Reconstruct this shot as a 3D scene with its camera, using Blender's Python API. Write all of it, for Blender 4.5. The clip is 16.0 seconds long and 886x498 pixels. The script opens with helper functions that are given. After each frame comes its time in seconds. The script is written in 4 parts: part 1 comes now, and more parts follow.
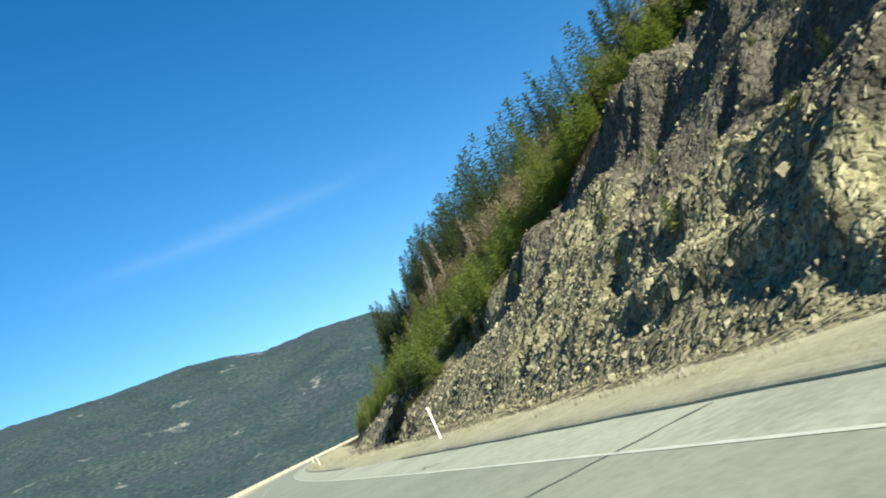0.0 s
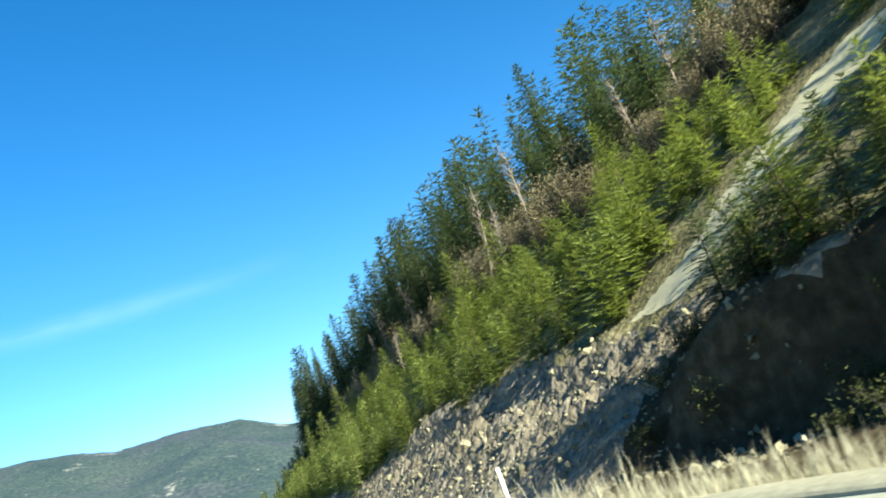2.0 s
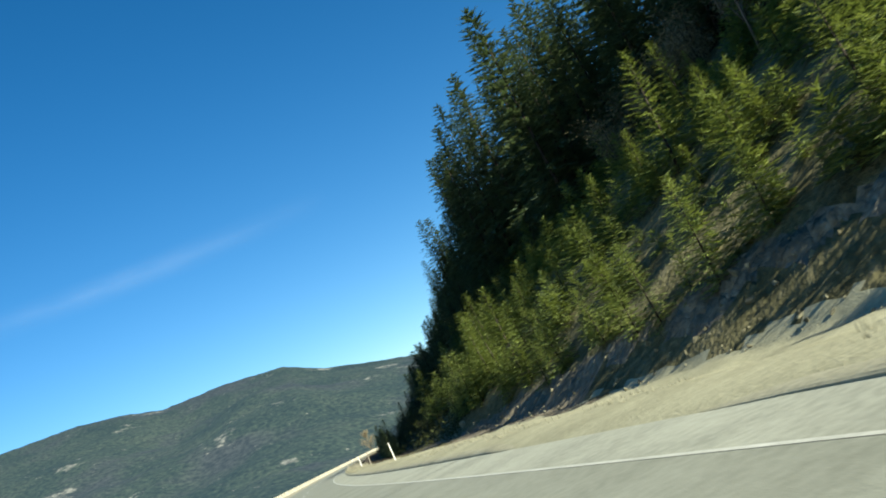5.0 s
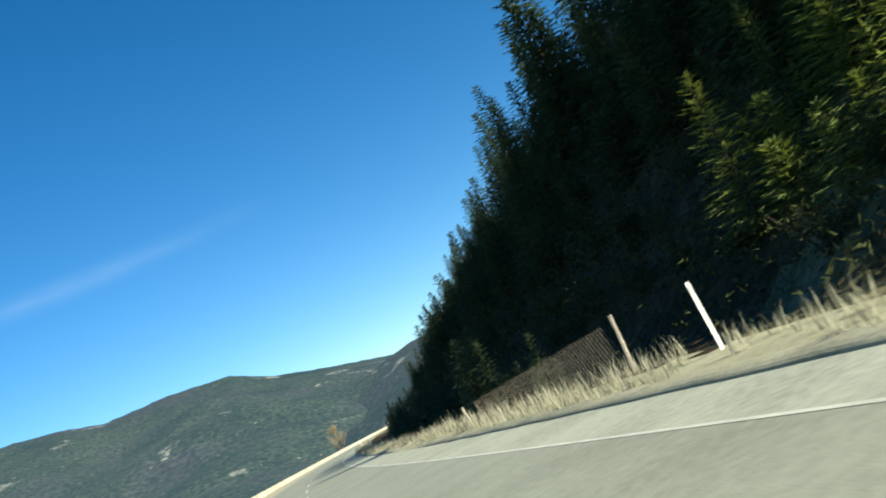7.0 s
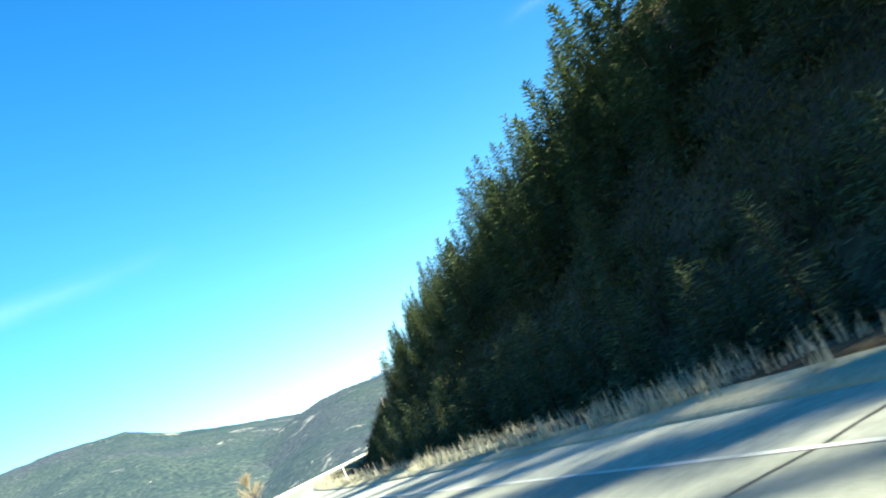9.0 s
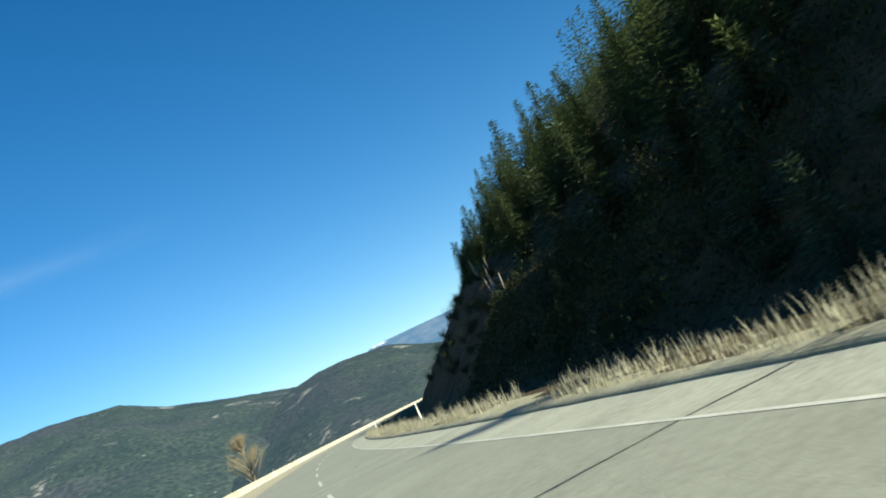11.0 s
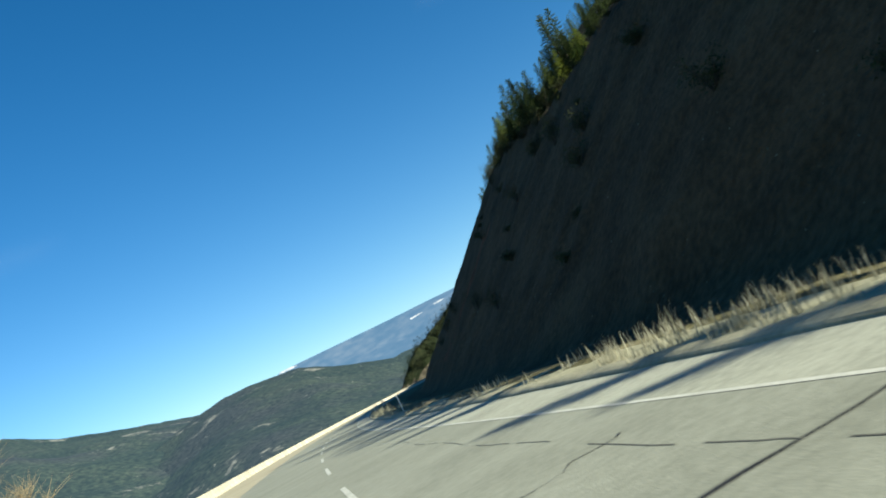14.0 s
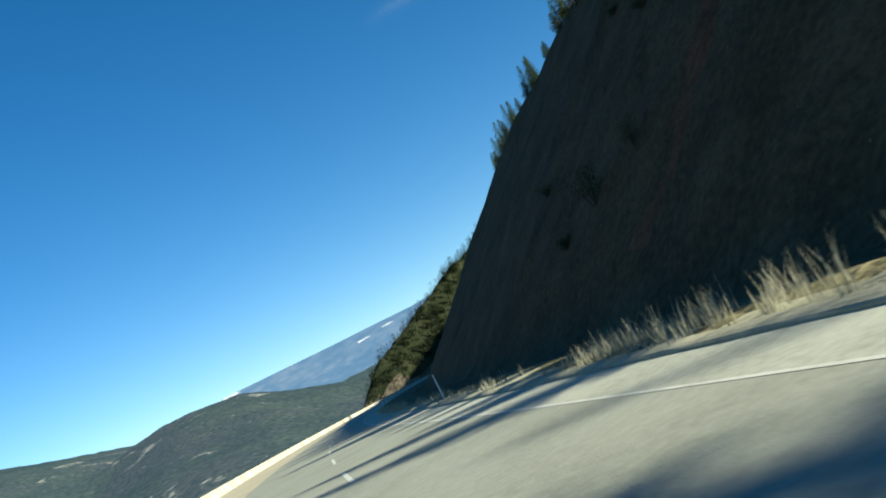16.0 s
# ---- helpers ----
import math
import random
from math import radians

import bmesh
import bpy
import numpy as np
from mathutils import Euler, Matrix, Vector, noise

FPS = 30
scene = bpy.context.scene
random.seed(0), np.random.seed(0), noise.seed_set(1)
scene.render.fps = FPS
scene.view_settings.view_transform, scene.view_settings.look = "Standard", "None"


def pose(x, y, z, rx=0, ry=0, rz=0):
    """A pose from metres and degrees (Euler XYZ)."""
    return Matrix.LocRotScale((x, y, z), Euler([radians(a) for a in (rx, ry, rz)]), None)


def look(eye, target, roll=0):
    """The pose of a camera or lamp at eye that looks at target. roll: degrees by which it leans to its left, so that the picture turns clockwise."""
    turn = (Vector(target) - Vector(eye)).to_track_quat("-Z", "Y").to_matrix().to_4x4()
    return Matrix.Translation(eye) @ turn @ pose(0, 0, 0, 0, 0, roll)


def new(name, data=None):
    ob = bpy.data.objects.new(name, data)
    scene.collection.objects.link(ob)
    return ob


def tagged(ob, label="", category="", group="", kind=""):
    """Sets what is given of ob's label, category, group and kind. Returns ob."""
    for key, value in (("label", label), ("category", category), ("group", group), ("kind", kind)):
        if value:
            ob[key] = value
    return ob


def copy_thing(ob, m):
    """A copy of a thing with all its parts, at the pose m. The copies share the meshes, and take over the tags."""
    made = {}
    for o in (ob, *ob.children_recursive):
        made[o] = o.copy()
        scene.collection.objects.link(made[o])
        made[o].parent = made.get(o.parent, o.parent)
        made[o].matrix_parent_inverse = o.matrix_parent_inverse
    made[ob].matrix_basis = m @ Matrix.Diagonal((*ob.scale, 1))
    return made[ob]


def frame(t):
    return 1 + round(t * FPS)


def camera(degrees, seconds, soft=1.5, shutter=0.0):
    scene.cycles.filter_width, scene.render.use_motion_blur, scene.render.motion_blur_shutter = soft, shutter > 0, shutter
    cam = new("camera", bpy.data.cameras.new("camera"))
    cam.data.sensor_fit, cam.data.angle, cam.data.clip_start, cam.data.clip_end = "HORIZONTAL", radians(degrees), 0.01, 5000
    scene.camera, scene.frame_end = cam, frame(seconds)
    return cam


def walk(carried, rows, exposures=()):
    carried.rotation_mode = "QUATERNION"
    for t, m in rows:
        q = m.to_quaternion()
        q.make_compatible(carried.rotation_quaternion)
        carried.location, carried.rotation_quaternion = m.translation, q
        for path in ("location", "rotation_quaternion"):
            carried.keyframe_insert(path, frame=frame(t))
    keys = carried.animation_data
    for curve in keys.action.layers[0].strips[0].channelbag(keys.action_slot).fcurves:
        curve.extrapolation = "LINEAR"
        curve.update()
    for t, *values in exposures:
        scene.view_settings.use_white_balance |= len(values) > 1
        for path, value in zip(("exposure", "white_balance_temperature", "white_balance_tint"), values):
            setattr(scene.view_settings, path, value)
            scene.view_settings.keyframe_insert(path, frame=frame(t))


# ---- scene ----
cam = camera(52.89, 16.0, soft=1.9, shutter=0.06)
PATH = [
    (0.0, pose(0.000, 0.000, 1.350, 99.285, 24.657, -14.657)),
    (0.5, pose(0.112, 18.955, 1.350, 99.745, 23.669, -15.257)),
    (1.0, pose(0.458, 37.884, 1.350, 99.905, 23.215, -17.325)),
    (1.5, pose(1.060, 56.780, 1.350, 100.829, 22.830, -18.207)),
    (2.0, pose(1.937, 75.642, 1.350, 103.480, 20.212, -23.837)),
    (2.5, pose(3.096, 94.464, 1.350, 100.359, 20.805, -24.124)),
    (3.0, pose(4.545, 113.241, 1.350, 101.333, 22.702, -22.726)),
    (3.5, pose(6.288, 131.968, 1.350, 100.901, 24.702, -17.643)),
    (4.0, pose(8.325, 150.641, 1.350, 99.914, 27.355, -12.766)),
    (4.5, pose(10.657, 169.254, 1.350, 104.004, 28.744, -12.184)),
    (5.0, pose(13.280, 187.804, 1.350, 100.531, 25.078, -21.003)),
    (5.5, pose(16.189, 206.286, 1.350, 100.399, 25.265, -21.876)),
    (6.0, pose(19.382, 224.696, 1.350, 100.083, 25.713, -22.738)),
    (6.5, pose(22.863, 243.029, 1.350, 99.703, 26.246, -23.615)),
    (7.0, pose(26.637, 261.279, 1.350, 99.383, 26.694, -24.533)),
    (7.5, pose(30.716, 279.438, 1.350, 99.248, 26.881, -25.526)),
    (8.0, pose(35.116, 297.496, 1.350, 99.010, 26.823, -27.083)),
    (8.5, pose(39.846, 315.445, 1.350, 100.632, 25.322, -28.837)),
    (9.0, pose(44.899, 333.281, 1.350, 100.485, 25.446, -31.032)),
    (9.5, pose(50.261, 351.000, 1.350, 98.820, 25.979, -29.584)),
    (10.0, pose(55.915, 368.603, 1.350, 99.027, 25.575, -29.301)),
    (10.5, pose(61.838, 386.091, 1.350, 98.953, 25.531, -30.283)),
    (11.0, pose(68.007, 403.467, 1.350, 98.778, 25.424, -31.375)),
    (11.5, pose(74.423, 420.728, 1.350, 98.569, 25.296, -32.561)),
    (12.0, pose(81.098, 437.863, 1.350, 98.394, 25.188, -33.746)),
    (12.5, pose(88.048, 454.863, 1.350, 98.321, 25.143, -34.851)),
    (13.0, pose(95.298, 471.710, 1.350, 97.933, 25.992, -35.355)),
    (13.5, pose(102.876, 488.385, 1.350, 98.311, 26.190, -36.147)),
    (14.0, pose(110.793, 504.874, 1.350, 97.602, 26.420, -37.758)),
    (14.5, pose(119.030, 521.178, 1.350, 97.518, 26.395, -39.642)),
    (15.0, pose(127.561, 537.303, 1.350, 97.096, 25.937, -40.294)),
    (15.5, pose(136.356, 553.257, 1.350, 97.367, 27.262, -40.871)),
    (16.0, pose(145.380, 569.054, 1.350, 97.481, 27.010, -41.571)),
]
EXPOSURES = [(0, 1.48, 6500, 4), (0.5, 1.53, 6500, 4), (1, 1.63, 6500, 4), (1.5, 1.93, 6500, 4), (2, 2.18, 6500, 4), (2.5, 2.03, 6500, 4), (3, 2.05, 6500, 4), (3.5, 1.43, 6500, 4), (4, 0.93, 6500, 4), (4.5, 0.83, 6500, 4), (5, 1.33, 6500, 4), (7.5, 1.43, 6500, 4), (8, 1.48, 6500, 4), (8.5, 1.65, 6500, 4), (9, 2.6, 6500, 4), (9.5, 2.13, 6500, 4), (10, 1.73, 6500, 4), (12.5, 1.18, 6500, 4), (13, 1.23, 6500, 4), (14.5, 1.33, 6500, 4), (16, 1.38, 6500, 4)]

# ---- plan, in metres along the road (s) and to its right (d) ----
KAPPA = [0.583, 0.762, 0.830, 0.855, 0.829, 0.874, 1.022, 0.939, 0.765, 0.901, 1.182, 0.997, 1.000, 1.000, 1.000, 1.000, 1.000, 1.000, 1.000, 1.000, 1.000, 1.000, 1.000, 1.000]
FOG, CURB, LANE, ROAD_LEFT, BARRIER = 3.85, 5.30, 0.71, -4.2, -10.8
CUT_S = [-150, 60, 420, 440, 456, 476, 490, 508, 520, 540, 580, 615, 650, 690, 780, 1080]
CUT_Z = [36, 26, 26, 16, 9, 4.5, 5.7, 9.2, 10.5, 14, 18.5, 21.5, 26.5, 30.5, 35, 35]
CRACKS = [9.2, 42.5, 78.0, 118.0, 156.8, 214.0, 262.0, 324.2, 343.2, 362.0, 360.3, 420.0, 526.5]
KERBS = [(-90, 33), (47, 199.5), (208, 300), (306, 514.8), (519.5, 569), (573, 720)]
POSTS = [(-29, 6.8), (29.7, 6.77), (90.7, 6.5), (154.2, 6.39), (245, 7.2), (275.5, 6.8), (338.5, 6.49), (398.5, 6.47), (457, 6.6), (516.3, 6.93), (577.7, 6.31), (634.3, 6.27), (694, 6.4), (754, 6.4)]
WANDERS = [(493.5, 1.83, 6.0, 0.0), (529.0, 1.2, 2.5, 1.2), (571.6, 0.8, 2.4, 0.3), (573.6, 1.5, 1.3, 2.2), (158.5, 0.9, 3.0, 0.15), (390.0, 2.6, 2.0, 0.1), (20.0, 4.4, 1.2, 0.3), (446.0, 1.4, 2.5, 0.7)]
walk(cam, PATH, EXPOSURES)

# ---- light ----
SUN_AZ, SUN_EL = 167.2, 26.8          # degrees; azimuth clockwise from +Y
sun_dir = Vector((math.sin(radians(SUN_AZ)) * math.cos(radians(SUN_EL)),
                  math.cos(radians(SUN_AZ)) * math.cos(radians(SUN_EL)), math.sin(radians(SUN_EL))))
sun_data = bpy.data.lights.new("sun", "SUN")
sun_data.energy, sun_data.angle, sun_data.color = 5.0, radians(0.5), (1.0, 0.93, 0.76)
sun = new("sun", sun_data)
sun.matrix_world = look(sun_dir * 300, (0, 0, 0))
world = bpy.data.worlds.new("sky")
scene.world = world
world.use_nodes = True
wn = world.node_tree.nodes
sky = wn.new("ShaderNodeTexSky")
sky.sky_type, sky.sun_disc = "NISHITA", False
sky.sun_elevation, sky.sun_rotation = radians(SUN_EL), radians(SUN_AZ)
sky.air_density, sky.dust_density, sky.ozone_density, sky.altitude = 1.0, 0.1, 2.2, 1600
wn["Background"].inputs["Strength"].default_value = 0.058
deep = wn.new("ShaderNodeHueSaturation")
deep.inputs["Saturation"].default_value = 1.36
world.node_tree.links.new(sky.outputs[0], deep.inputs["Color"])
world.node_tree.links.new(deep.outputs[0], wn["Background"].inputs["Color"])

# ---- the road's line: curvature per km every 50 m, integrated ----
STEP = 0.5
RS = np.arange(-150.0, 1100.0, STEP)
RK = np.interp(RS, np.arange(len(KAPPA)) * 50.0, KAPPA) / 1000
RT = np.cumsum(RK) * STEP
zero = int(150 / STEP)
RT -= RT[zero]
RX, RY = np.cumsum(np.sin(RT)) * STEP, np.cumsum(np.cos(RT)) * STEP
RX -= RX[zero]
RY -= RY[zero]


def heading(s):
    return np.interp(s, RS, RT)


def line(s, d):
    """Plan place at s metres along the road and d metres to its right."""
    t = heading(s)
    return np.interp(s, RS, RX) + d * np.cos(t), np.interp(s, RS, RY) - d * np.sin(t)


def place(s, d, z):
    x, y = line(s, d)
    return Vector((float(x), float(y), float(z)))


TABLES = {}


def wave(x, y, scale, seed=0, octaves=4):
    """Smooth noise for arrays, about -1 to 1."""
    if seed not in TABLES:
        TABLES[seed] = np.random.RandomState(seed + 11).rand(256, 256) * 2 - 1
    table = TABLES[seed]
    total, amp, norm = 0.0, 1.0, 0.0
    fx, fy = np.asarray(x, float) / scale, np.asarray(y, float) / scale
    for _ in range(octaves):
        ix, iy = np.floor(fx).astype(int), np.floor(fy).astype(int)
        u, v = fx - ix, fy - iy
        u, v = u * u * (3 - 2 * u), v * v * (3 - 2 * v)
        a, b = table[ix % 256, iy % 256], table[(ix + 1) % 256, iy % 256]
        c, e = table[ix % 256, (iy + 1) % 256], table[(ix + 1) % 256, (iy + 1) % 256]
        total = total + amp * ((a * (1 - u) + b * u) * (1 - v) + (c * (1 - u) + e * u) * v)
        norm += amp
        amp *= 0.5
        fx, fy = fx * 2.03 + 17, fy * 2.03 + 31
    return total / norm * 1.6


# ---- the ground's shape ----
HOLLOW_S = [75, 76, 80, 82.5, 83.5, 84.5, 92, 98, 101]   # hollows between rock ribs, and their depth
HOLLOW_D = [0, 3.0, 2.4, 0, 0, 3.0, 2.6, 1.2, 0]
SHOULDER = CURB                       # pavement's edge
FOOT = 13.6                           # foot of the slope


def hollow(s):
    """How far the slope's foot falls back between rock ribs."""
    return np.interp(s, HOLLOW_S, HOLLOW_D)


def cut_top(s):
    """Height at which the steep cut ends and the natural slope begins."""
    return np.interp(s, CUT_S, CUT_Z)


def rock_part(s, z):
    """How rocky the slope is, 0 to 1."""
    talus_top = np.interp(s, [-40, 20, 33, 46, 55, 65, 72, 78, 82, 86], [38, 22, 18.5, 15.4, 12.8, 10.2, 8.4, 6.5, 4.0, 3.0])
    low_top = np.interp(s, [84, 96, 104, 115, 124, 134, 140, 146, 153, 160, 170, 180, 190, 200, 208, 215, 224, 240, 272], [3.0, 3.2, 3.4, 4.6, 4.1, 4.8, 3.0, 2.0, 1.6, 2.2, 2.1, 2.3, 1.6, 1.9, 2.1, 1.6, 0.8, 0.4, -1])
    top = np.where(s < 84, talus_top, np.where(s < 400, low_top, -9.0))
    return np.clip((top - z) / 1.2 + 0.5, 0, 1)


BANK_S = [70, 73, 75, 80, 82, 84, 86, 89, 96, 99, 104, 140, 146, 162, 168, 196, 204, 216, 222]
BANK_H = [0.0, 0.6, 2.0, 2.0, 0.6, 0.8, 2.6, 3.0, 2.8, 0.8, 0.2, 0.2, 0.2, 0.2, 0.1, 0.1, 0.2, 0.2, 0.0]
# ledges on the rocky slope: height, half its depth, steepness, and the stretch of road that it follows
LEDGES = [(3.1, 0.9, 1.2, 14, 39), (11.0, 1.7, 1.8, 30, 57), (6.2, 1.6, 1.7, 60, 73), (5.6, 1.3, 1.8, 75, 86),
          (0.6, 0.5, 1.6, 14, 30), (8.0, 1.3, 1.2, 4, 34), (14.5, 1.5, 1.3, 4, 40), (2.6, 0.7, 1.5, 106, 134)]


# gullies that run down the rocky slope: place along the road, half its width, depth, lowest and highest point
GULLIES = [(42, 3.0, 0.9, 7, 17), (29, 2.8, 0.9, 6, 17), (18, 2.6, 0.8, 5, 16), (8, 2.6, 0.8, 5, 16), (54, 2.4, 0.8, 7, 13), (70, 3.2, 1.8, 4, 11), (79, 2.6, 1.6, 3, 9)]


def ground_height(s, d):
    s, d = np.asarray(s, float), np.asarray(d, float)
    top = cut_top(s)
    verge = np.interp(d, [SHOULDER, SHOULDER + 0.35, SHOULDER + 1.9, SHOULDER + 4.0, SHOULDER + 6.3, FOOT], [0.0, 0.07, 0.08, -0.3, -0.75, -0.7])
    verge = verge - np.interp(s, [72, 80, 100, 108], [0, 0.38, 0.38, 0]) * np.clip((d - SHOULDER - 0.5) / 1.0, 0, 1)
    up = d - FOOT
    up = up - hollow(s) * np.clip(1 - (up - 2) / 8, 0, 1)
    pitch = np.interp(s, [60, 95, 260, 290, 340, 400, 450, 470, 485], [0.76, 0.66, 0.66, 0.78, 0.78, 0.72, 0.74, 0.85, 1.0])
    z = np.where(up < 0, verge, -0.7 + up * pitch * (0.7 + 0.3 * np.clip(up / 2.5, 0, 1)))
    z = np.where(z > top, top + (z - top) * 0.62, z)
    jut = up + 0.45 * wave(s, 0 * d, 2.6, 71, 3)
    rise = np.clip(jut / 0.7, 0, 1)
    face = np.interp(s, BANK_S, BANK_H) * rise * rise * (3 - 2 * rise) * np.clip(1 - (jut - 1.2) / 6, 0, 1)
    z = np.where(up > -0.6, z + face, z)
    for z0, half, sharp, a, b in LEDGES:
        lift = (z - z0 - 0.9 * wave(s, 0 * d, 7.0, 72, 3)) / half
        along = np.interp(s, [a - 5, a, b, b + 5], [0, 1, 1, 0]) * np.clip(0.75 + 0.9 * wave(s, z0 + 0 * d, 5.0, 73, 2), 0.1, 1.25)
        z = z + np.where(up > 0, along * sharp * half * lift * np.exp(-lift * lift), 0)
    for s0, half, deep, z0, z1 in GULLIES:
        off = (s - s0 - 0.35 * (z - 10) - 0.8 * wave(s, d, 4.0, 76, 2)) / half
        z = z - np.where(up > 0, deep * np.exp(-off * off) * np.interp(z, [z0 - 1.5, z0 + 1, z1, z1 + 3], [0, 1, 1, 0]), 0)
    soft = np.clip((d - SHOULDER - 0.6) / 4, 0, 1)
    z = z + soft * 0.12 * wave(s, d, 3.0, 1)
    steep = np.clip(up / 3, 0, 1)
    rough = rock_part(s, z)
    ribs = wave(s + 0.35 * d, d * 0.22, 3.6, 2, 3) + 0.6 * wave(s - 0.3 * d, d * 0.4, 1.5, 3, 2)
    crag = np.clip(0.42 + 1.1 * wave(s, d * 0.8, 8.0, 74, 2) + np.interp(s, [70, 86], [1, 0]) * np.clip((z - 5) / 5, 0, 0.45), 0.12, 1.25)
    z = z + steep * rough * np.interp(s, [60, 84], [1, 0]) * 0.5 * wave(s + 0.9 * d, d * 0.3, 9.0, 7, 2)
    ledge = np.interp(s, [84, 100, 262, 280], [0, 1, 1, 0])
    beds = np.interp(s, [94, 100, 136, 142, 150, 215, 225], [0, 1, 1, 0.8, 1.0, 0.8, 0])
    crag = crag * (1 - 0.65 * np.clip(beds, 0, 1))
    z = z + steep * rough * ledge * (1 - 0.6 * beds) * (0.3 * wave(s + 0.5 * d, d * 0.3, 2.4, 9, 3) + 0.3 * np.abs(wave(s + 0.6 * d, d * 0.3, 4.2, 10, 2)))
    z = z + steep * rough * crag * ((0.62 - 0.2 * ledge) * ribs + (0.5 - 0.2 * ledge) * wave(s, d, 1.2, 4, 4))
    tilt = (s + 1.6 * up + 1.1 * wave(s, d, 6.0, 77, 2)) / 2.7                 # tilted beds of rock, broken off on their north sides
    z = z + np.clip((up - 0.8) / 1.6, 0, 1) * rough * beds * (0.9 * (tilt % 1.0 - 0.5) + 0.25 * (((s + 0.8 * up) / 1.4) % 1.0 - 0.5))
    z = z + steep * (1 - rough) * (0.35 * wave(s, d, 7.0, 5) + 0.45 * wave(s, d * 0.4, 16.0, 6, 2))
    gully = np.interp(s, [470, 500], [0, 1]) * steep * np.clip((top + 1 - z) / 3, 0, 1)
    z = z - gully * (0.42 * np.abs(wave(s + 0.15 * d, d * 0.12, 6.0, 14, 3)) + 0.14 * wave(s, d, 1.4, 15, 3))
    return z


def left_height(s, d):
    """The outer side: pale shoulder, then the bank down to the valley."""
    s, d = np.asarray(s, float), np.asarray(d, float)
    z = np.interp(d, [-400, -120, -40, -14.0, -12.5, -9.0, ROAD_LEFT], [-160, -75, -18, -0.8, 0.02, 0.05, -0.004])
    return z + np.clip((-d - 13) / 10, 0, 1) * 0.8 * wave(s, d, 9.0, 8)


# ---- materials ----
def material(name):
    m = bpy.data.materials.new(name)
    m.use_nodes = True
    n, k = m.node_tree.nodes, m.node_tree.links
    return m, n, k, n["Principled BSDF"]


def surface(name, colours, scale, rough=0.85, bump=0.3, bump_scale=None, fine=None, metal=0.0, spec=0.3, vary=0.0, stretch=None):
    """Procedural surface: colours blended by noise at two scales, with relief. colours: three (r, g, b)."""
    m, n, k, p = material(name)
    co = n.new("ShaderNodeNewGeometry")
    source = co.outputs["Position"]
    if stretch:
        mp = n.new("ShaderNodeMapping")
        mp.inputs["Scale"].default_value = stretch
        mp.inputs["Rotation"].default_value = (0, 0, 0)
        k.new(source, mp.inputs["Vector"])
        source = mp.outputs["Vector"]
    big = n.new("ShaderNodeTexNoise")
    big.inputs["Scale"].default_value, big.inputs["Detail"].default_value = 1 / scale, 4
    small = n.new("ShaderNodeTexNoise")
    small.inputs["Scale"].default_value, small.inputs["Detail"].default_value = 1 / (fine or scale * 0.08), 5
    k.new(source, big.inputs["Vector"])
    k.new(source, small.inputs["Vector"])
    mix = n.new("ShaderNodeMix")
    mix.data_type = "FLOAT"
    mix.inputs["Factor"].default_value = 0.5
    k.new(big.outputs["Fac"], mix.inputs["A"])
    k.new(small.outputs["Fac"], mix.inputs["B"])
    ramp = n.new("ShaderNodeValToRGB")
    el = ramp.color_ramp.elements
    el[0].position, el[0].color = 0.36, (*colours[0], 1)
    el[1].position, el[1].color = 0.64, (*colours[2], 1)
    mid = el.new(0.5)
    mid.color = (*colours[1], 1)
    k.new(mix.outputs["Result"], ramp.inputs["Fac"])
    out = ramp.outputs["Color"]
    if vary:
        info = n.new("ShaderNodeObjectInfo")
        rng = n.new("ShaderNodeMapRange")
        rng.inputs["To Min"].default_value, rng.inputs["To Max"].default_value = 1 - vary, 1 + vary
        isle = n.new("ShaderNodeNewGeometry")
        both = n.new("ShaderNodeMath")
        both.operation = "ADD"
        k.new(info.outputs["Random"], both.inputs[0])
        k.new(isle.outputs["Random Per Island"], both.inputs[1])
        whole = n.new("ShaderNodeMath")
        whole.operation = "FRACT"
        k.new(both.outputs[0], whole.inputs[0])
        k.new(whole.outputs[0], rng.inputs["Value"])
        hsv = n.new("ShaderNodeHueSaturation")
        k.new(rng.outputs["Result"], hsv.inputs["Value"])
        k.new(out, hsv.inputs["Color"])
        out = hsv.outputs["Color"]
    k.new(out, p.inputs["Base Color"])
    p.inputs["Roughness"].default_value, p.inputs["Metallic"].default_value = rough, metal
    p.inputs["Specular IOR Level"].default_value = spec
    if bump:
        rel = n.new("ShaderNodeTexNoise")
        rel.inputs["Scale"].default_value, rel.inputs["Detail"].default_value = 1 / (bump_scale or scale * 0.1), 6
        k.new(source, rel.inputs["Vector"])
        bp = n.new("ShaderNodeBump")
        bp.inputs["Strength"].default_value, bp.inputs["Distance"].default_value = bump, (bump_scale or scale * 0.1)
        k.new(rel.outputs["Fac"], bp.inputs["Height"])
        k.new(bp.outputs["Normal"], p.inputs["Normal"])
    return m


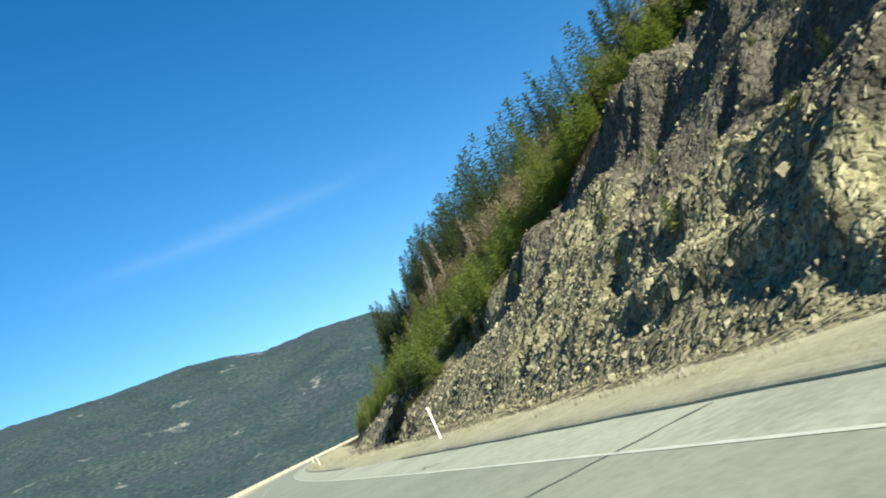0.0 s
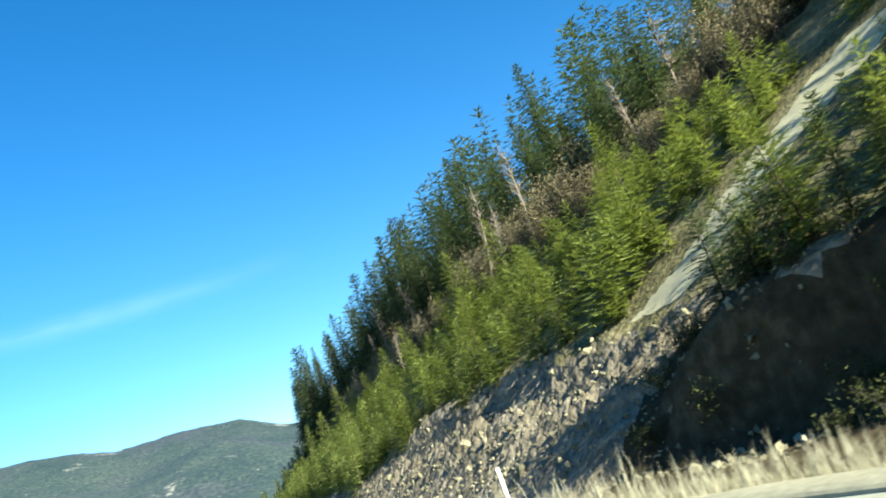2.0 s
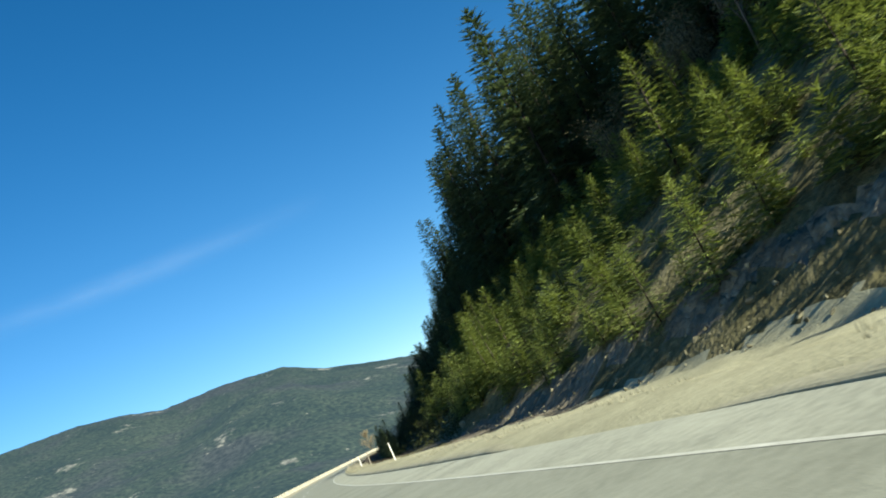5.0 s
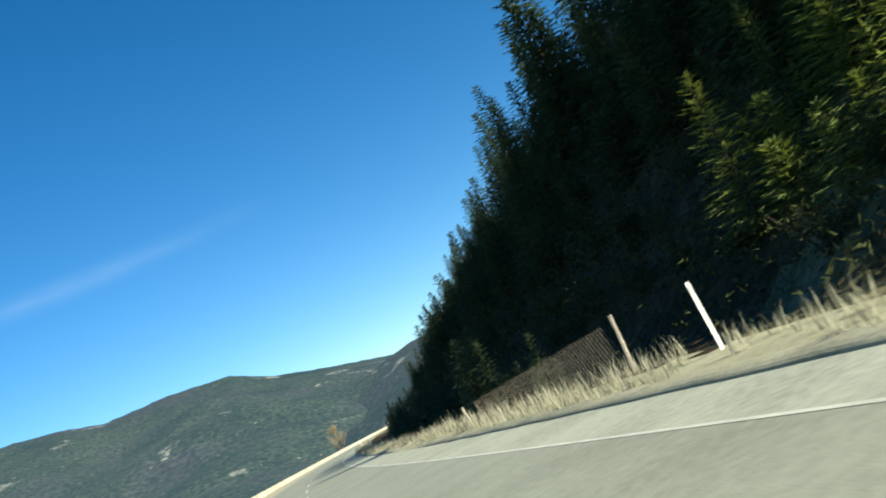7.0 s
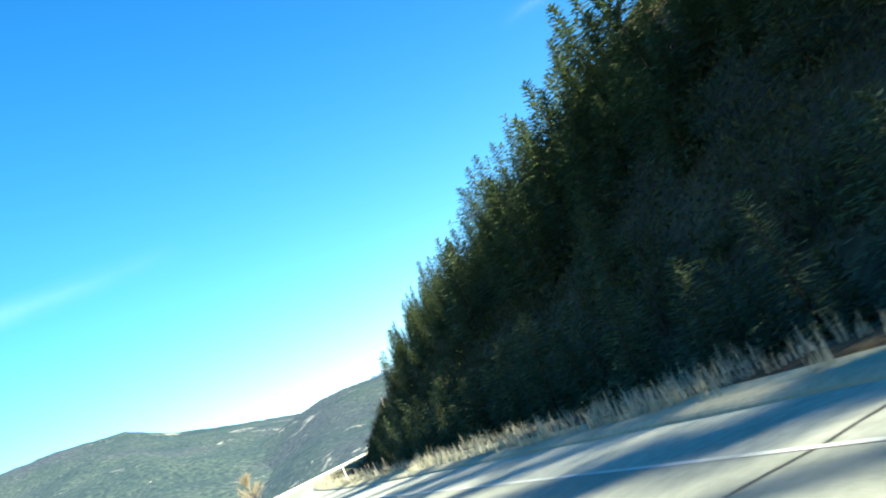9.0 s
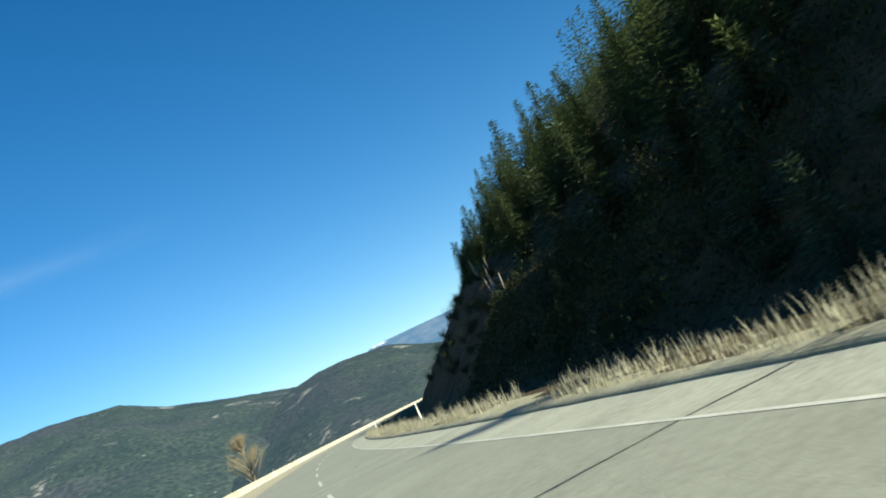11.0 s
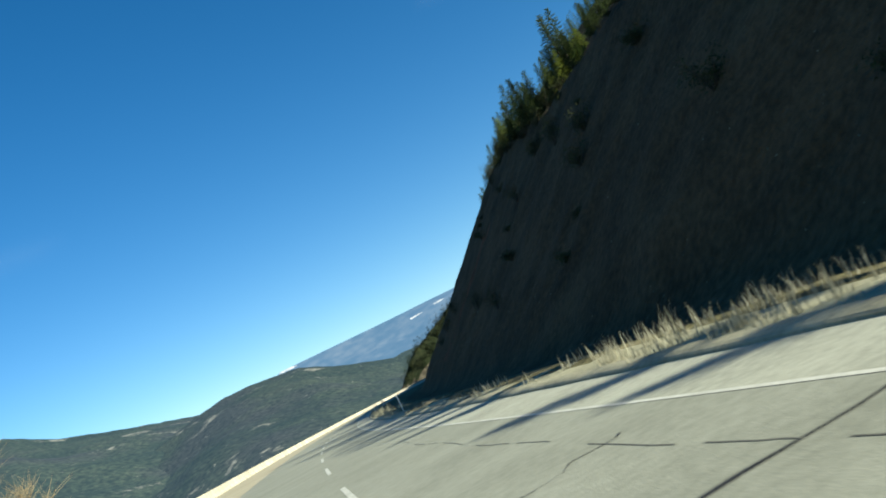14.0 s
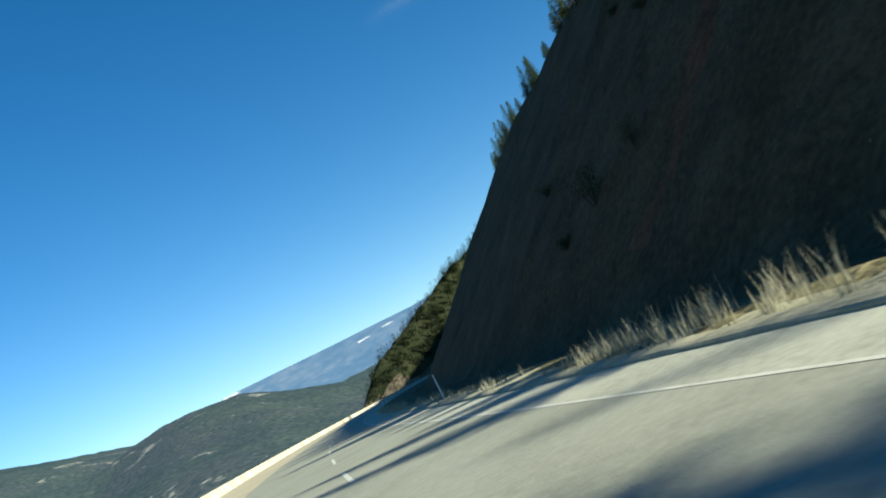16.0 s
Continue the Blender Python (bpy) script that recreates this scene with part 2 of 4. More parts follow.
ASPHALT = surface("worn_asphalt", [(0.18, 0.19, 0.15), (0.22, 0.231, 0.185), (0.255, 0.267, 0.216)], 2.2, 0.8, 0.3, 0.03, 0.16, spec=0.3)
SHOULDER_ASPHALT = surface("pale_asphalt", [(0.225, 0.235, 0.19), (0.295, 0.306, 0.248), (0.35, 0.362, 0.295)], 2.0, 0.85, 0.3, 0.03, 0.16, spec=0.25)
KERB_MIX = surface("dusty_asphalt_kerb", [(0.21, 0.205, 0.145), (0.267, 0.26, 0.185), (0.325, 0.316, 0.23)], 1.5, 0.9, 0.5, 0.03, 0.1, spec=0.15)
LINE_PAINT = surface("worn_white_paint", [(0.34, 0.35, 0.3), (0.45, 0.46, 0.4), (0.55, 0.56, 0.5)], 0.8, 0.6, 0.15, 0.02, 0.04)
TAR = surface("tar_seal", [(0.012, 0.012, 0.012), (0.02, 0.02, 0.019), (0.035, 0.035, 0.032)], 0.5, 0.6, 0.1, 0.02)
OLD_SEAL = surface("faded_tar_seal", [(0.05, 0.052, 0.045), (0.085, 0.088, 0.074), (0.13, 0.135, 0.11)], 0.6, 0.7, 0.1, 0.02)
SAND = surface("sandy_gravel", [(0.235, 0.23, 0.155), (0.295, 0.289, 0.197), (0.355, 0.347, 0.24)], 2.2, 0.95, 0.6, 0.05, 0.12, spec=0.1)
PALE_GRAVEL = surface("pale_gravel", [(0.29, 0.27, 0.195), (0.34, 0.315, 0.23), (0.39, 0.36, 0.265)], 4.0, 0.95, 0.4, 0.05, 0.15, spec=0.1)
def rubble(name, colours, cell, depth, dim=0.62, bright=1.42):
    """Broken rock: cells of several sizes, each with its own tone and a raised, sharp-edged relief."""
    m = surface(name, colours, 3.0, 0.9, 0, None, 0.35, spec=0.15)
    n, k = m.node_tree.nodes, m.node_tree.links
    p = n["Principled BSDF"]
    geo = n.new("ShaderNodeNewGeometry")
    warp = n.new("ShaderNodeTexNoise")
    warp.inputs["Scale"].default_value, warp.inputs["Detail"].default_value = 1.3, 3
    k.new(geo.outputs["Position"], warp.inputs["Vector"])
    add = n.new("ShaderNodeMix")
    add.data_type, add.blend_type = "RGBA", "ADD"
    add.inputs["Factor"].default_value = 0.7
    k.new(geo.outputs["Position"], add.inputs["A"])
    k.new(warp.outputs["Color"], add.inputs["B"])
    normal, tone = None, p.inputs["Base Color"].links[0].from_socket
    for size, weight in ((cell * 2.4, 1.0), (cell, 0.8), (cell * 0.4, 0.5)):
        vo = n.new("ShaderNodeTexVoronoi")
        vo.inputs["Scale"].default_value = 1 / size
        k.new(add.outputs["Result"], vo.inputs["Vector"])
        bp = n.new("ShaderNodeBump")
        bp.invert = True
        bp.inputs["Strength"].default_value, bp.inputs["Distance"].default_value = weight, depth * size / cell
        k.new(vo.outputs["Distance"], bp.inputs["Height"])
        if normal is not None:
            k.new(normal, bp.inputs["Normal"])
        normal = bp.outputs["Normal"]
        sep = n.new("ShaderNodeSeparateColor")
        k.new(vo.outputs["Color"], sep.inputs[0])
        rng = n.new("ShaderNodeMapRange")
        rng.inputs["To Min"].default_value, rng.inputs["To Max"].default_value = dim, bright
        k.new(sep.outputs[0], rng.inputs["Value"])
        hsv = n.new("ShaderNodeHueSaturation")
        k.new(rng.outputs["Result"], hsv.inputs["Value"])
        k.new(tone, hsv.inputs["Color"])
        tone = hsv.outputs["Color"]
    k.new(normal, p.inputs["Normal"])
    k.new(tone, p.inputs["Base Color"])
    return m


TALUS = rubble("talus_rock", [(0.09, 0.085, 0.052), (0.15, 0.141, 0.087), (0.215, 0.202, 0.128)], 0.3, 0.18, 0.72, 1.3)
# dark scree; the same colour paints the steep bank's shade
SCREE_AND_SHADE = rubble("scree_and_shade", [(0.045, 0.042, 0.033), (0.07, 0.065, 0.05), (0.105, 0.098, 0.075)], 0.2, 0.1, 0.8, 1.25)
CUT_SOIL = surface("dark_cut_soil", [(0.056, 0.034, 0.016), (0.092, 0.056, 0.027), (0.135, 0.084, 0.042)], 5.0, 0.95, 0.9, 0.25, 0.4, spec=0.1)
RED_SOIL = surface("reddish_soil", [(0.085, 0.036, 0.018), (0.13, 0.056, 0.028), (0.18, 0.085, 0.045)], 3.0, 0.95, 0.9, 0.25, 0.4, spec=0.1)
# forest floor; also painted as shade in hollows and behind the grass
FLOOR_AND_SHADE = surface("floor_and_shade", [(0.022, 0.018, 0.01), (0.045, 0.036, 0.02), (0.09, 0.073, 0.042)], 5.0, 0.95, 0.8, 0.3, 0.5, spec=0.1)
OUTCROP = rubble("pale_outcrop_rock", [(0.085, 0.075, 0.053), (0.14, 0.124, 0.09), (0.205, 0.184, 0.138)], 0.3, 0.1, 0.86, 1.14)
FAR_ROCK = surface("tan_spur_rock", [(0.04, 0.036, 0.026), (0.085, 0.074, 0.052), (0.2, 0.175, 0.125)], 9.0, 0.9, 0.9, 1.2, 2.2, spec=0.1)
SPUR_SCRUB = surface("spur_scrub", [(0.012, 0.018, 0.008), (0.02, 0.027, 0.012), (0.038, 0.042, 0.02)], 7.0, 0.95, 0.8, 0.8, 1.5, spec=0.1)
STRAW_TWIGS = surface("straw_twigs", [(0.14, 0.115, 0.07), (0.2, 0.165, 0.105), (0.27, 0.23, 0.15)], 0.6, 0.9, 0, fine=0.1, spec=0.1)
SPUR_NEEDLES = surface("olive_needles", [(0.014, 0.028, 0.012), (0.025, 0.042, 0.018), (0.043, 0.062, 0.027)], 6.0, 0.75, 0, fine=0.8, spec=0.2)
DRY_SLOPE = surface("dry_grassy_slope", [(0.055, 0.053, 0.026), (0.11, 0.102, 0.052), (0.19, 0.172, 0.098)], 3.5, 0.95, 0.9, 0.25, 0.4, spec=0.1)
STONE = surface("angular_stone", [(0.10, 0.095, 0.063), (0.16, 0.152, 0.102), (0.235, 0.222, 0.152)], 0.9, 0.88, 0.6, 0.06, 0.12, spec=0.15, vary=0.38)
CONCRETE = surface("weathered_concrete", [(0.36, 0.34, 0.27), (0.44, 0.42, 0.34), (0.52, 0.49, 0.4)], 1.5, 0.9, 0.3, 0.02, 0.1, spec=0.2, vary=0.12)
POST_WHITE = surface("white_plastic", [(0.6, 0.59, 0.54), (0.7, 0.69, 0.64), (0.76, 0.75, 0.7)], 0.4, 0.5, 0.05, 0.02)
REFLECTOR = surface("grey_reflector", [(0.3, 0.3, 0.3), (0.38, 0.38, 0.38), (0.45, 0.45, 0.45)], 0.1, 0.3, 0.05, 0.01)
WOOD_POST = surface("weathered_wood", [(0.16, 0.14, 0.11), (0.25, 0.22, 0.18), (0.34, 0.31, 0.26)], 0.5, 0.9, 0.5, 0.02, 0.05)
BARK = surface("conifer_bark", [(0.022, 0.018, 0.014), (0.04, 0.032, 0.025), (0.066, 0.054, 0.042)], 0.6, 0.95, 0.8, 0.04, 0.08)
PALE_BARK = surface("dead_grey_bark", [(0.1, 0.085, 0.07), (0.15, 0.13, 0.108), (0.21, 0.185, 0.155)], 0.6, 0.9, 0.6, 0.03, 0.08)
DARK_NEEDLES = surface("dark_needles", [(0.038, 0.062, 0.037), (0.075, 0.108, 0.06), (0.135, 0.168, 0.096)], 1.6, 0.75, 0, fine=0.25, spec=0.25, vary=0.35)
YOUNG_NEEDLES = surface("young_needles", [(0.074, 0.101, 0.032), (0.154, 0.193, 0.057), (0.262, 0.298, 0.092)], 1.2, 0.7, 0, fine=0.2, spec=0.25, vary=0.3)
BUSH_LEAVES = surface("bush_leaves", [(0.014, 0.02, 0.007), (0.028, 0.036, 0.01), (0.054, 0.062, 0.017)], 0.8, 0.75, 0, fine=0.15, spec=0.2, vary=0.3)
DRY_TWIGS = surface("dry_twigs", [(0.12, 0.103, 0.06), (0.19, 0.167, 0.1), (0.27, 0.24, 0.155)], 0.6, 0.9, 0, fine=0.1, spec=0.1, vary=0.25)
DRY_GRASS = surface("dry_grass", [(0.2, 0.195, 0.142), (0.29, 0.283, 0.21), (0.4, 0.391, 0.302)], 0.9, 0.85, 0, fine=0.15, spec=0.15)


def translucent(m, share, tint):
    """Thin leaves let part of the light through."""
    n, k = m.node_tree.nodes, m.node_tree.links
    p = n["Principled BSDF"]
    tr = n.new("ShaderNodeBsdfTranslucent")
    mul = n.new("ShaderNodeMix")
    mul.data_type, mul.blend_type = "RGBA", "MULTIPLY"
    mul.inputs["Factor"].default_value = 1.0
    mul.inputs["B"].default_value = (*tint, 1)
    k.new(p.inputs["Base Color"].links[0].from_socket, mul.inputs["A"])
    k.new(mul.outputs["Result"], tr.inputs["Color"])
    mix = n.new("ShaderNodeMixShader")
    mix.inputs["Fac"].default_value = share
    k.new(p.outputs["BSDF"], mix.inputs[1])
    k.new(tr.outputs["BSDF"], mix.inputs[2])
    k.new(mix.outputs["Shader"], n["Material Output"].inputs["Surface"])


translucent(YOUNG_NEEDLES, 0.3, (1.8, 1.8, 1.1))
translucent(DARK_NEEDLES, 0.3, (1.6, 1.6, 1.0))
translucent(DRY_GRASS, 0.35, (1.2, 1.15, 1.0))
translucent(DRY_TWIGS, 0.25, (1.3, 1.2, 1.0))


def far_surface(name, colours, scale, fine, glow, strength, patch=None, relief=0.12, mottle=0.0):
    """Distant mountainside; blue haze is painted on as a faint glow of the surface."""
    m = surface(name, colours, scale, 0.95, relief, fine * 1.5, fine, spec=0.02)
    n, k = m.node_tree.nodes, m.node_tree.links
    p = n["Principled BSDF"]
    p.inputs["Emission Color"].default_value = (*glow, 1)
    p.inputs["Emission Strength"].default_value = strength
    geo = n.new("ShaderNodeNewGeometry")

    def noise_ramp(size, detail, rough, lo, hi):
        tex = n.new("ShaderNodeTexNoise")
        tex.inputs["Scale"].default_value, tex.inputs["Detail"].default_value = 1 / size, detail
        tex.inputs["Roughness"].default_value = rough
        k.new(geo.outputs["Position"], tex.inputs["Vector"])
        rng = n.new("ShaderNodeMapRange")
        rng.inputs["From Min"].default_value, rng.inputs["From Max"].default_value = lo, hi
        k.new(tex.outputs["Fac"], rng.inputs["Value"])
        return rng

    def blend(factor, colour):
        mix = n.new("ShaderNodeMix")
        mix.data_type = "RGBA"
        k.new(factor, mix.inputs["Factor"])
        k.new(p.inputs["Base Color"].links[0].from_socket, mix.inputs["A"])
        mix.inputs["B"].default_value = (*colour, 1)
        k.new(mix.outputs["Result"], p.inputs["Base Color"])

    if patch:
        blend(noise_ramp(520, 4, 0.6, 0.5, 0.62).outputs["Result"], (0.024, 0.025, 0.023))
        blend(noise_ramp(patch[0], 6, 0.68, patch[1], patch[1] + 0.05).outputs["Result"], patch[2])
        blend(noise_ramp(34, 5, 0.7, 0.655, 0.69).outputs["Result"], patch[2])
    if mottle:
        rng = noise_ramp(mottle, 3, 0.6, 0.36, 0.64)
        rng.inputs["To Min"].default_value, rng.inputs["To Max"].default_value = 0.5, 1.5
        hsv = n.new("ShaderNodeHueSaturation")
        k.new(rng.outputs["Result"], hsv.inputs["Value"])
        k.new(p.inputs["Base Color"].links[0].from_socket, hsv.inputs["Color"])
        k.new(hsv.outputs["Color"], p.inputs["Base Color"])
    return m


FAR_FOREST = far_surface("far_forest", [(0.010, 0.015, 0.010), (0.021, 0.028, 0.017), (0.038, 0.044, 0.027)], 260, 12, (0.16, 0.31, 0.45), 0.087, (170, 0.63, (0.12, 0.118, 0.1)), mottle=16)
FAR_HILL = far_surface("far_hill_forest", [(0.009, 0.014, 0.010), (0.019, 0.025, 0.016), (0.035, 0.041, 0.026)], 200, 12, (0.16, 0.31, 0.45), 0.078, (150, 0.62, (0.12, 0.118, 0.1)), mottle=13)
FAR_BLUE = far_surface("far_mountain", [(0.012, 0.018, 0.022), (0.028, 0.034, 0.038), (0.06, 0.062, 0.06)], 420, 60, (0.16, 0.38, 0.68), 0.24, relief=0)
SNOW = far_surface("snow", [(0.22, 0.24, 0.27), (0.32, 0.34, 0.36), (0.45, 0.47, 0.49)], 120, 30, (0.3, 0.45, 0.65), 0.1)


# ---- mesh helpers ----
def mesh_of(name, verts, faces, mats, index=None, smooth=False):
    me = bpy.data.meshes.new(name)
    me.from_pydata([tuple(v) for v in verts], [], [tuple(f) for f in faces])
    for m in (mats if isinstance(mats, (list, tuple)) else [mats]):
        me.materials.append(m)
    if index is not None:
        me.polygons.foreach_set("material_index", np.asarray(index, dtype=np.int32))
    if smooth:
        me.polygons.foreach_set("use_smooth", [True] * len(me.polygons))
    me.update()
    return me


def grid(ss, ds, height):
    """A sheet over road coordinates; verts and quads."""
    S, D = np.meshgrid(ss, ds, indexing="ij")
    X, Y = line(S, D)
    Z = height(S, D)
    verts = np.stack([X, Y, Z], -1).reshape(-1, 3)
    a, b = len(ss), len(ds)
    i = (np.arange(a - 1)[:, None] * b + np.arange(b - 1)[None, :]).ravel()
    faces = np.stack([i, i + b, i + b + 1, i + 1], -1)[:, ::-1]
    return verts, faces, S, D, Z


def thing(name, label, category, group="", at=None):
    ob = new(name)
    if at is not None:
        ob.matrix_world = at
    return tagged(ob, label, category, group)


def part(name, me, parent, label=""):
    ob = new(name, me)
    ob.parent = parent
    return tagged(ob, label)


def tube(points, radii, sides=6):
    """A tapered limb through points."""
    vs, fs = [], []
    for i, (q, r) in enumerate(zip(points, radii)):
        q = Vector(q)
        ahead = Vector(points[min(i + 1, len(points) - 1)]) - Vector(points[max(i - 1, 0)])
        turn = ahead.to_track_quat("Z", "Y").to_matrix()
        for j in range(sides):
            a = 2 * math.pi * j / sides
            vs.append(q + turn @ Vector((r * math.cos(a), r * math.sin(a), 0)))
    for i in range(len(points) - 1):
        for j in range(sides):
            k = (j + 1) % sides
            fs.append((i * sides + j, i * sides + k, (i + 1) * sides + k, (i + 1) * sides + j))
    fs.append(tuple(range(sides))[::-1])
    fs.append(tuple((len(points) - 1) * sides + j for j in range(sides)))
    return vs, fs


def join(pieces):
    vs, fs = [], []
    for v, f in pieces:
        o = len(vs)
        vs += [tuple(q) for q in v]
        fs += [tuple(i + o for i in g) for g in f]
    return vs, fs


# ---- road ----
ss = np.concatenate([np.arange(-140, 700, 2.0), np.arange(700, 1085, 5.0)])
v, f, *_ = grid(ss, np.array([ROAD_LEFT, -2.0, 0.0, 2.0, FOG]), lambda s, d: 0 * s)
road = tagged(new("road", mesh_of("road", v, f, ASPHALT)), "worn grey asphalt driving lanes", "road", kind="structure")
v, f, *_ = grid(ss, np.array([FOG, FOG + 0.7, SHOULDER]), lambda s, d: 0 * s)
tagged(new("road_shoulder", mesh_of("road_shoulder", v, f, SHOULDER_ASPHALT)), "pale asphalt shoulder beside the lanes", "road shoulder", kind="structure")
v, f, *_ = grid(ss, np.array([-400, -300, -220, -160, -120, -90, -70, -55, -40, -30, -24, -19, -16, -14, -13, -12.5, -10.5, -9, -7, -5.5, ROAD_LEFT]), left_height)
mid = np.array([v[list(q)].mean(0)[2] for q in f])
tagged(new("ground_outer", mesh_of("ground_outer", v, f, [PALE_GRAVEL, FLOOR_AND_SHADE], (mid < -3).astype(int), True)), "pale gravel shoulder and brown bank towards the valley", "ground", kind="structure")

# painted lines and sealed cracks
v, f, *_ = grid(np.arange(-140, 1080, 2.0), np.array([FOG - 0.038, FOG + 0.038]), lambda s, d: 0 * s + 0.005)
tagged(new("edge_line", mesh_of("edge_line", v, f, LINE_PAINT)), "worn white painted edge line", "road marking", kind="structure")
for n in range(-8, 70):
    s0 = 513 + 13 * (n - 38)
    v, f, *_ = grid(np.linspace(s0 - 2.6, s0 + 2.6, 5), np.array([LANE - 0.06, LANE + 0.06]), lambda s, d: 0 * s + 0.005)
    ob = new("lane_dash", mesh_of("lane_dash", v, f, LINE_PAINT))
    ob.parent = road
rng = random.Random(5)
for s0 in CRACKS:
    ds = np.linspace(ROAD_LEFT + 0.2, SHOULDER - 0.1, 30)
    wob = np.cumsum([rng.uniform(-0.06, 0.06) for _ in ds])
    wide = np.array([rng.uniform(0.02, 0.05) for _ in ds])
    vs = []
    for d, w, h in zip(ds, wob, wide):
        vs += [place(s0 + w - h, d, 0.004), place(s0 + w + h, d, 0.004)]
    fs = [(2 * i, 2 * i + 2, 2 * i + 3, 2 * i + 1) for i in range(len(ds) - 1)]
    ob = new("crack_seal", mesh_of("crack_seal", vs, fs, TAR))
    ob.parent = road

for s0, d0, length, heading0 in WANDERS:
    pts, a = [(s0, d0)], heading0
    for _ in range(int(length / 0.18)):
        a += rng.uniform(-0.8, 0.8) - 0.6 * (a - heading0)
        pts.append((pts[-1][0] + 0.18 * math.cos(a), pts[-1][1] + 0.18 * math.sin(a)))
    vs = []
    for i, (s, d) in enumerate(pts):
        h = 0.024 * (0.5 + rng.random())
        vs += [place(s, d - h, 0.0045), place(s + h, d + h, 0.0045)]
    fs = [(2 * i, 2 * i + 2, 2 * i + 3, 2 * i + 1) for i in range(len(pts) - 1)]
    ob = new("crack_seal", mesh_of("crack_seal", vs, fs, TAR))
    ob.parent = road

# thin lengthwise seam, sealed in patches
for a, b, d0 in ((510, 547, 2.8), (381, 396, 3.0)):
    s0 = a
    while s0 < b:
        length = rng.uniform(0.8, 2.6)
        ss = np.linspace(s0, s0 + length, 6)
        ds = [d0 + 0.05 * math.sin(s * 0.9) + rng.uniform(-0.012, 0.012) for s in ss]
        vs = []
        for s, d in zip(ss, ds):
            vs += [place(s, d - 0.01, 0.0042), place(s, d + 0.01, 0.0042)]
        fs = [(2 * i, 2 * i + 2, 2 * i + 3, 2 * i + 1) for i in range(5)]
        ob = new("crack_seal", mesh_of("crack_seal", vs, fs, OLD_SEAL))
        ob.parent = road
        s0 += length + rng.uniform(0.3, 1.6)

# asphalt kerb along the verge, in lengths with open drains between
kerb_profile = [(0.0, 0.0), (0.008, 0.034), (0.05, 0.062), (0.14, 0.088), (0.28, 0.1), (0.42, 0.094), (0.6, 0.05)]
for a, b in KERBS:
    vs, fs = [], []
    cuts = np.arange(a, b, 1.0)
    for i, s in enumerate(cuts):
        taper = min(1, 0.12 + min(i, len(cuts) - 1 - i) * 0.25)
        for d, z in kerb_profile:
            vs.append(place(s, SHOULDER + d + 0.02 * math.sin(s * 1.7), z * taper * (1 + 0.12 * math.sin(s * 2.3))))
    w = len(kerb_profile)
    for i in range(len(cuts) - 1):
        for j in range(w - 1):
            fs.append((i * w + j, i * w + j + 1, (i + 1) * w + j + 1, (i + 1) * w + j))
    fs += [tuple(range(w))[::-1], tuple((len(cuts) - 1) * w + j for j in range(w))]
    tagged(new("kerb", mesh_of("kerb", vs, fs, KERB_MIX, smooth=False)), "low rounded asphalt kerb along the verge", "kerb", "kerbs", kind="structure")

# ---- hillside ----
near_d = np.concatenate([np.arange(SHOULDER, FOOT, 0.5), np.arange(FOOT, 36, 0.33), np.arange(36, 62, 1.5), np.arange(62, 260, 9.0)])
ss = np.concatenate([np.arange(-90, -10, 2.0), np.arange(-10, 90, 0.3), np.arange(90, 165, 0.3), np.arange(165, 270, 0.45), np.arange(270, 440, 1.0), np.arange(440, 660, 0.7), np.arange(660, 1085, 2.0)])
v, f, S, D, Z = grid(ss, near_d, ground_height)
ms, md, mz = [0.25 * (q[:-1, :-1] + q[1:, :-1] + q[:-1, 1:] + q[1:, 1:]).ravel() for q in (S, D, Z)]
edge = wave(ms, md, 4.0, 21)
kind = np.full(len(ms), 3)                                                # forest floor
kind[(ms > 425) & (mz < cut_top(ms) + 0.8 + edge)] = 2       # cut soil
kind[(kind == 2) & (abs(ms - 631 - 1.5 * wave(ms * 0, mz, 5.0, 78, 2)) < 0.9 + 0.5 * edge) & (mz > 2) & (mz < 15)] = 7     # reddish streak down the cut
kind[(ms > 76) & (ms < 285 + 12 * edge) & (mz < 17 + 2 * edge)] = 4                   # dry belt
kind[(rock_part(ms, mz + 0.8 * edge) > 0.5)] = 1                          # talus
kind[(kind == 1) & (ms < 84) & (mz + 5 * wave(ms, md, 7.0, 75, 3) > 3.8 + 0.05 * ms)] = 6   # dark earth between the stones
kind[(ms > 480) & (md < FOOT - 2.5 + 0.6 * edge)] = 4                                   # dry ground under the grass
kind[(ms > 270) & (ms < 480) & (md < FOOT - 2.5 + 0.6 * edge)] = 3                                   # the bank's shadow behind the grass, put into the ground colour
kind[(md < SHOULDER + np.interp(ms, [-90, 70, 78, 102, 110, 135, 150, 235, 250, 265, 288, 296, 985], [3.2, 3.2, 1.7, 1.7, 4.0, 6.6, 7.5, 7.3, 5.0, 1.7, 1.5, 1.0, 1.0]) + 0.7 * edge)] = 0                                  # sandy verge
kind[(kind == 1) & (ms > 84) & (ms < 300)] = 5
bare = (abs(ms - 103.2 + (mz - 5) * 0.5 - 0.8 * edge) < 2.0) & (mz > 3.8) & (mz < 12.2)
kind[bare] = 0
kind[(ms > 74) & (ms < 106) & (kind != 0) & (md < FOOT - 1.2)] = 4                      # grassy ground before the bank
kind[(np.interp(ms, BANK_S, BANK_H) > 0.7) & (md > FOOT - 0.5) & (md < FOOT + 2.2 + 0.6 * edge) & (ms < 170)] = 6        # shade on the steep bank, put into its colour
kind[(hollow(ms) > 0.5) & (md > FOOT - 1.5 + 0.5 * edge) & (mz < 3.0 + edge)] = 3     # shade in the hollows, painted with the dark floor colour
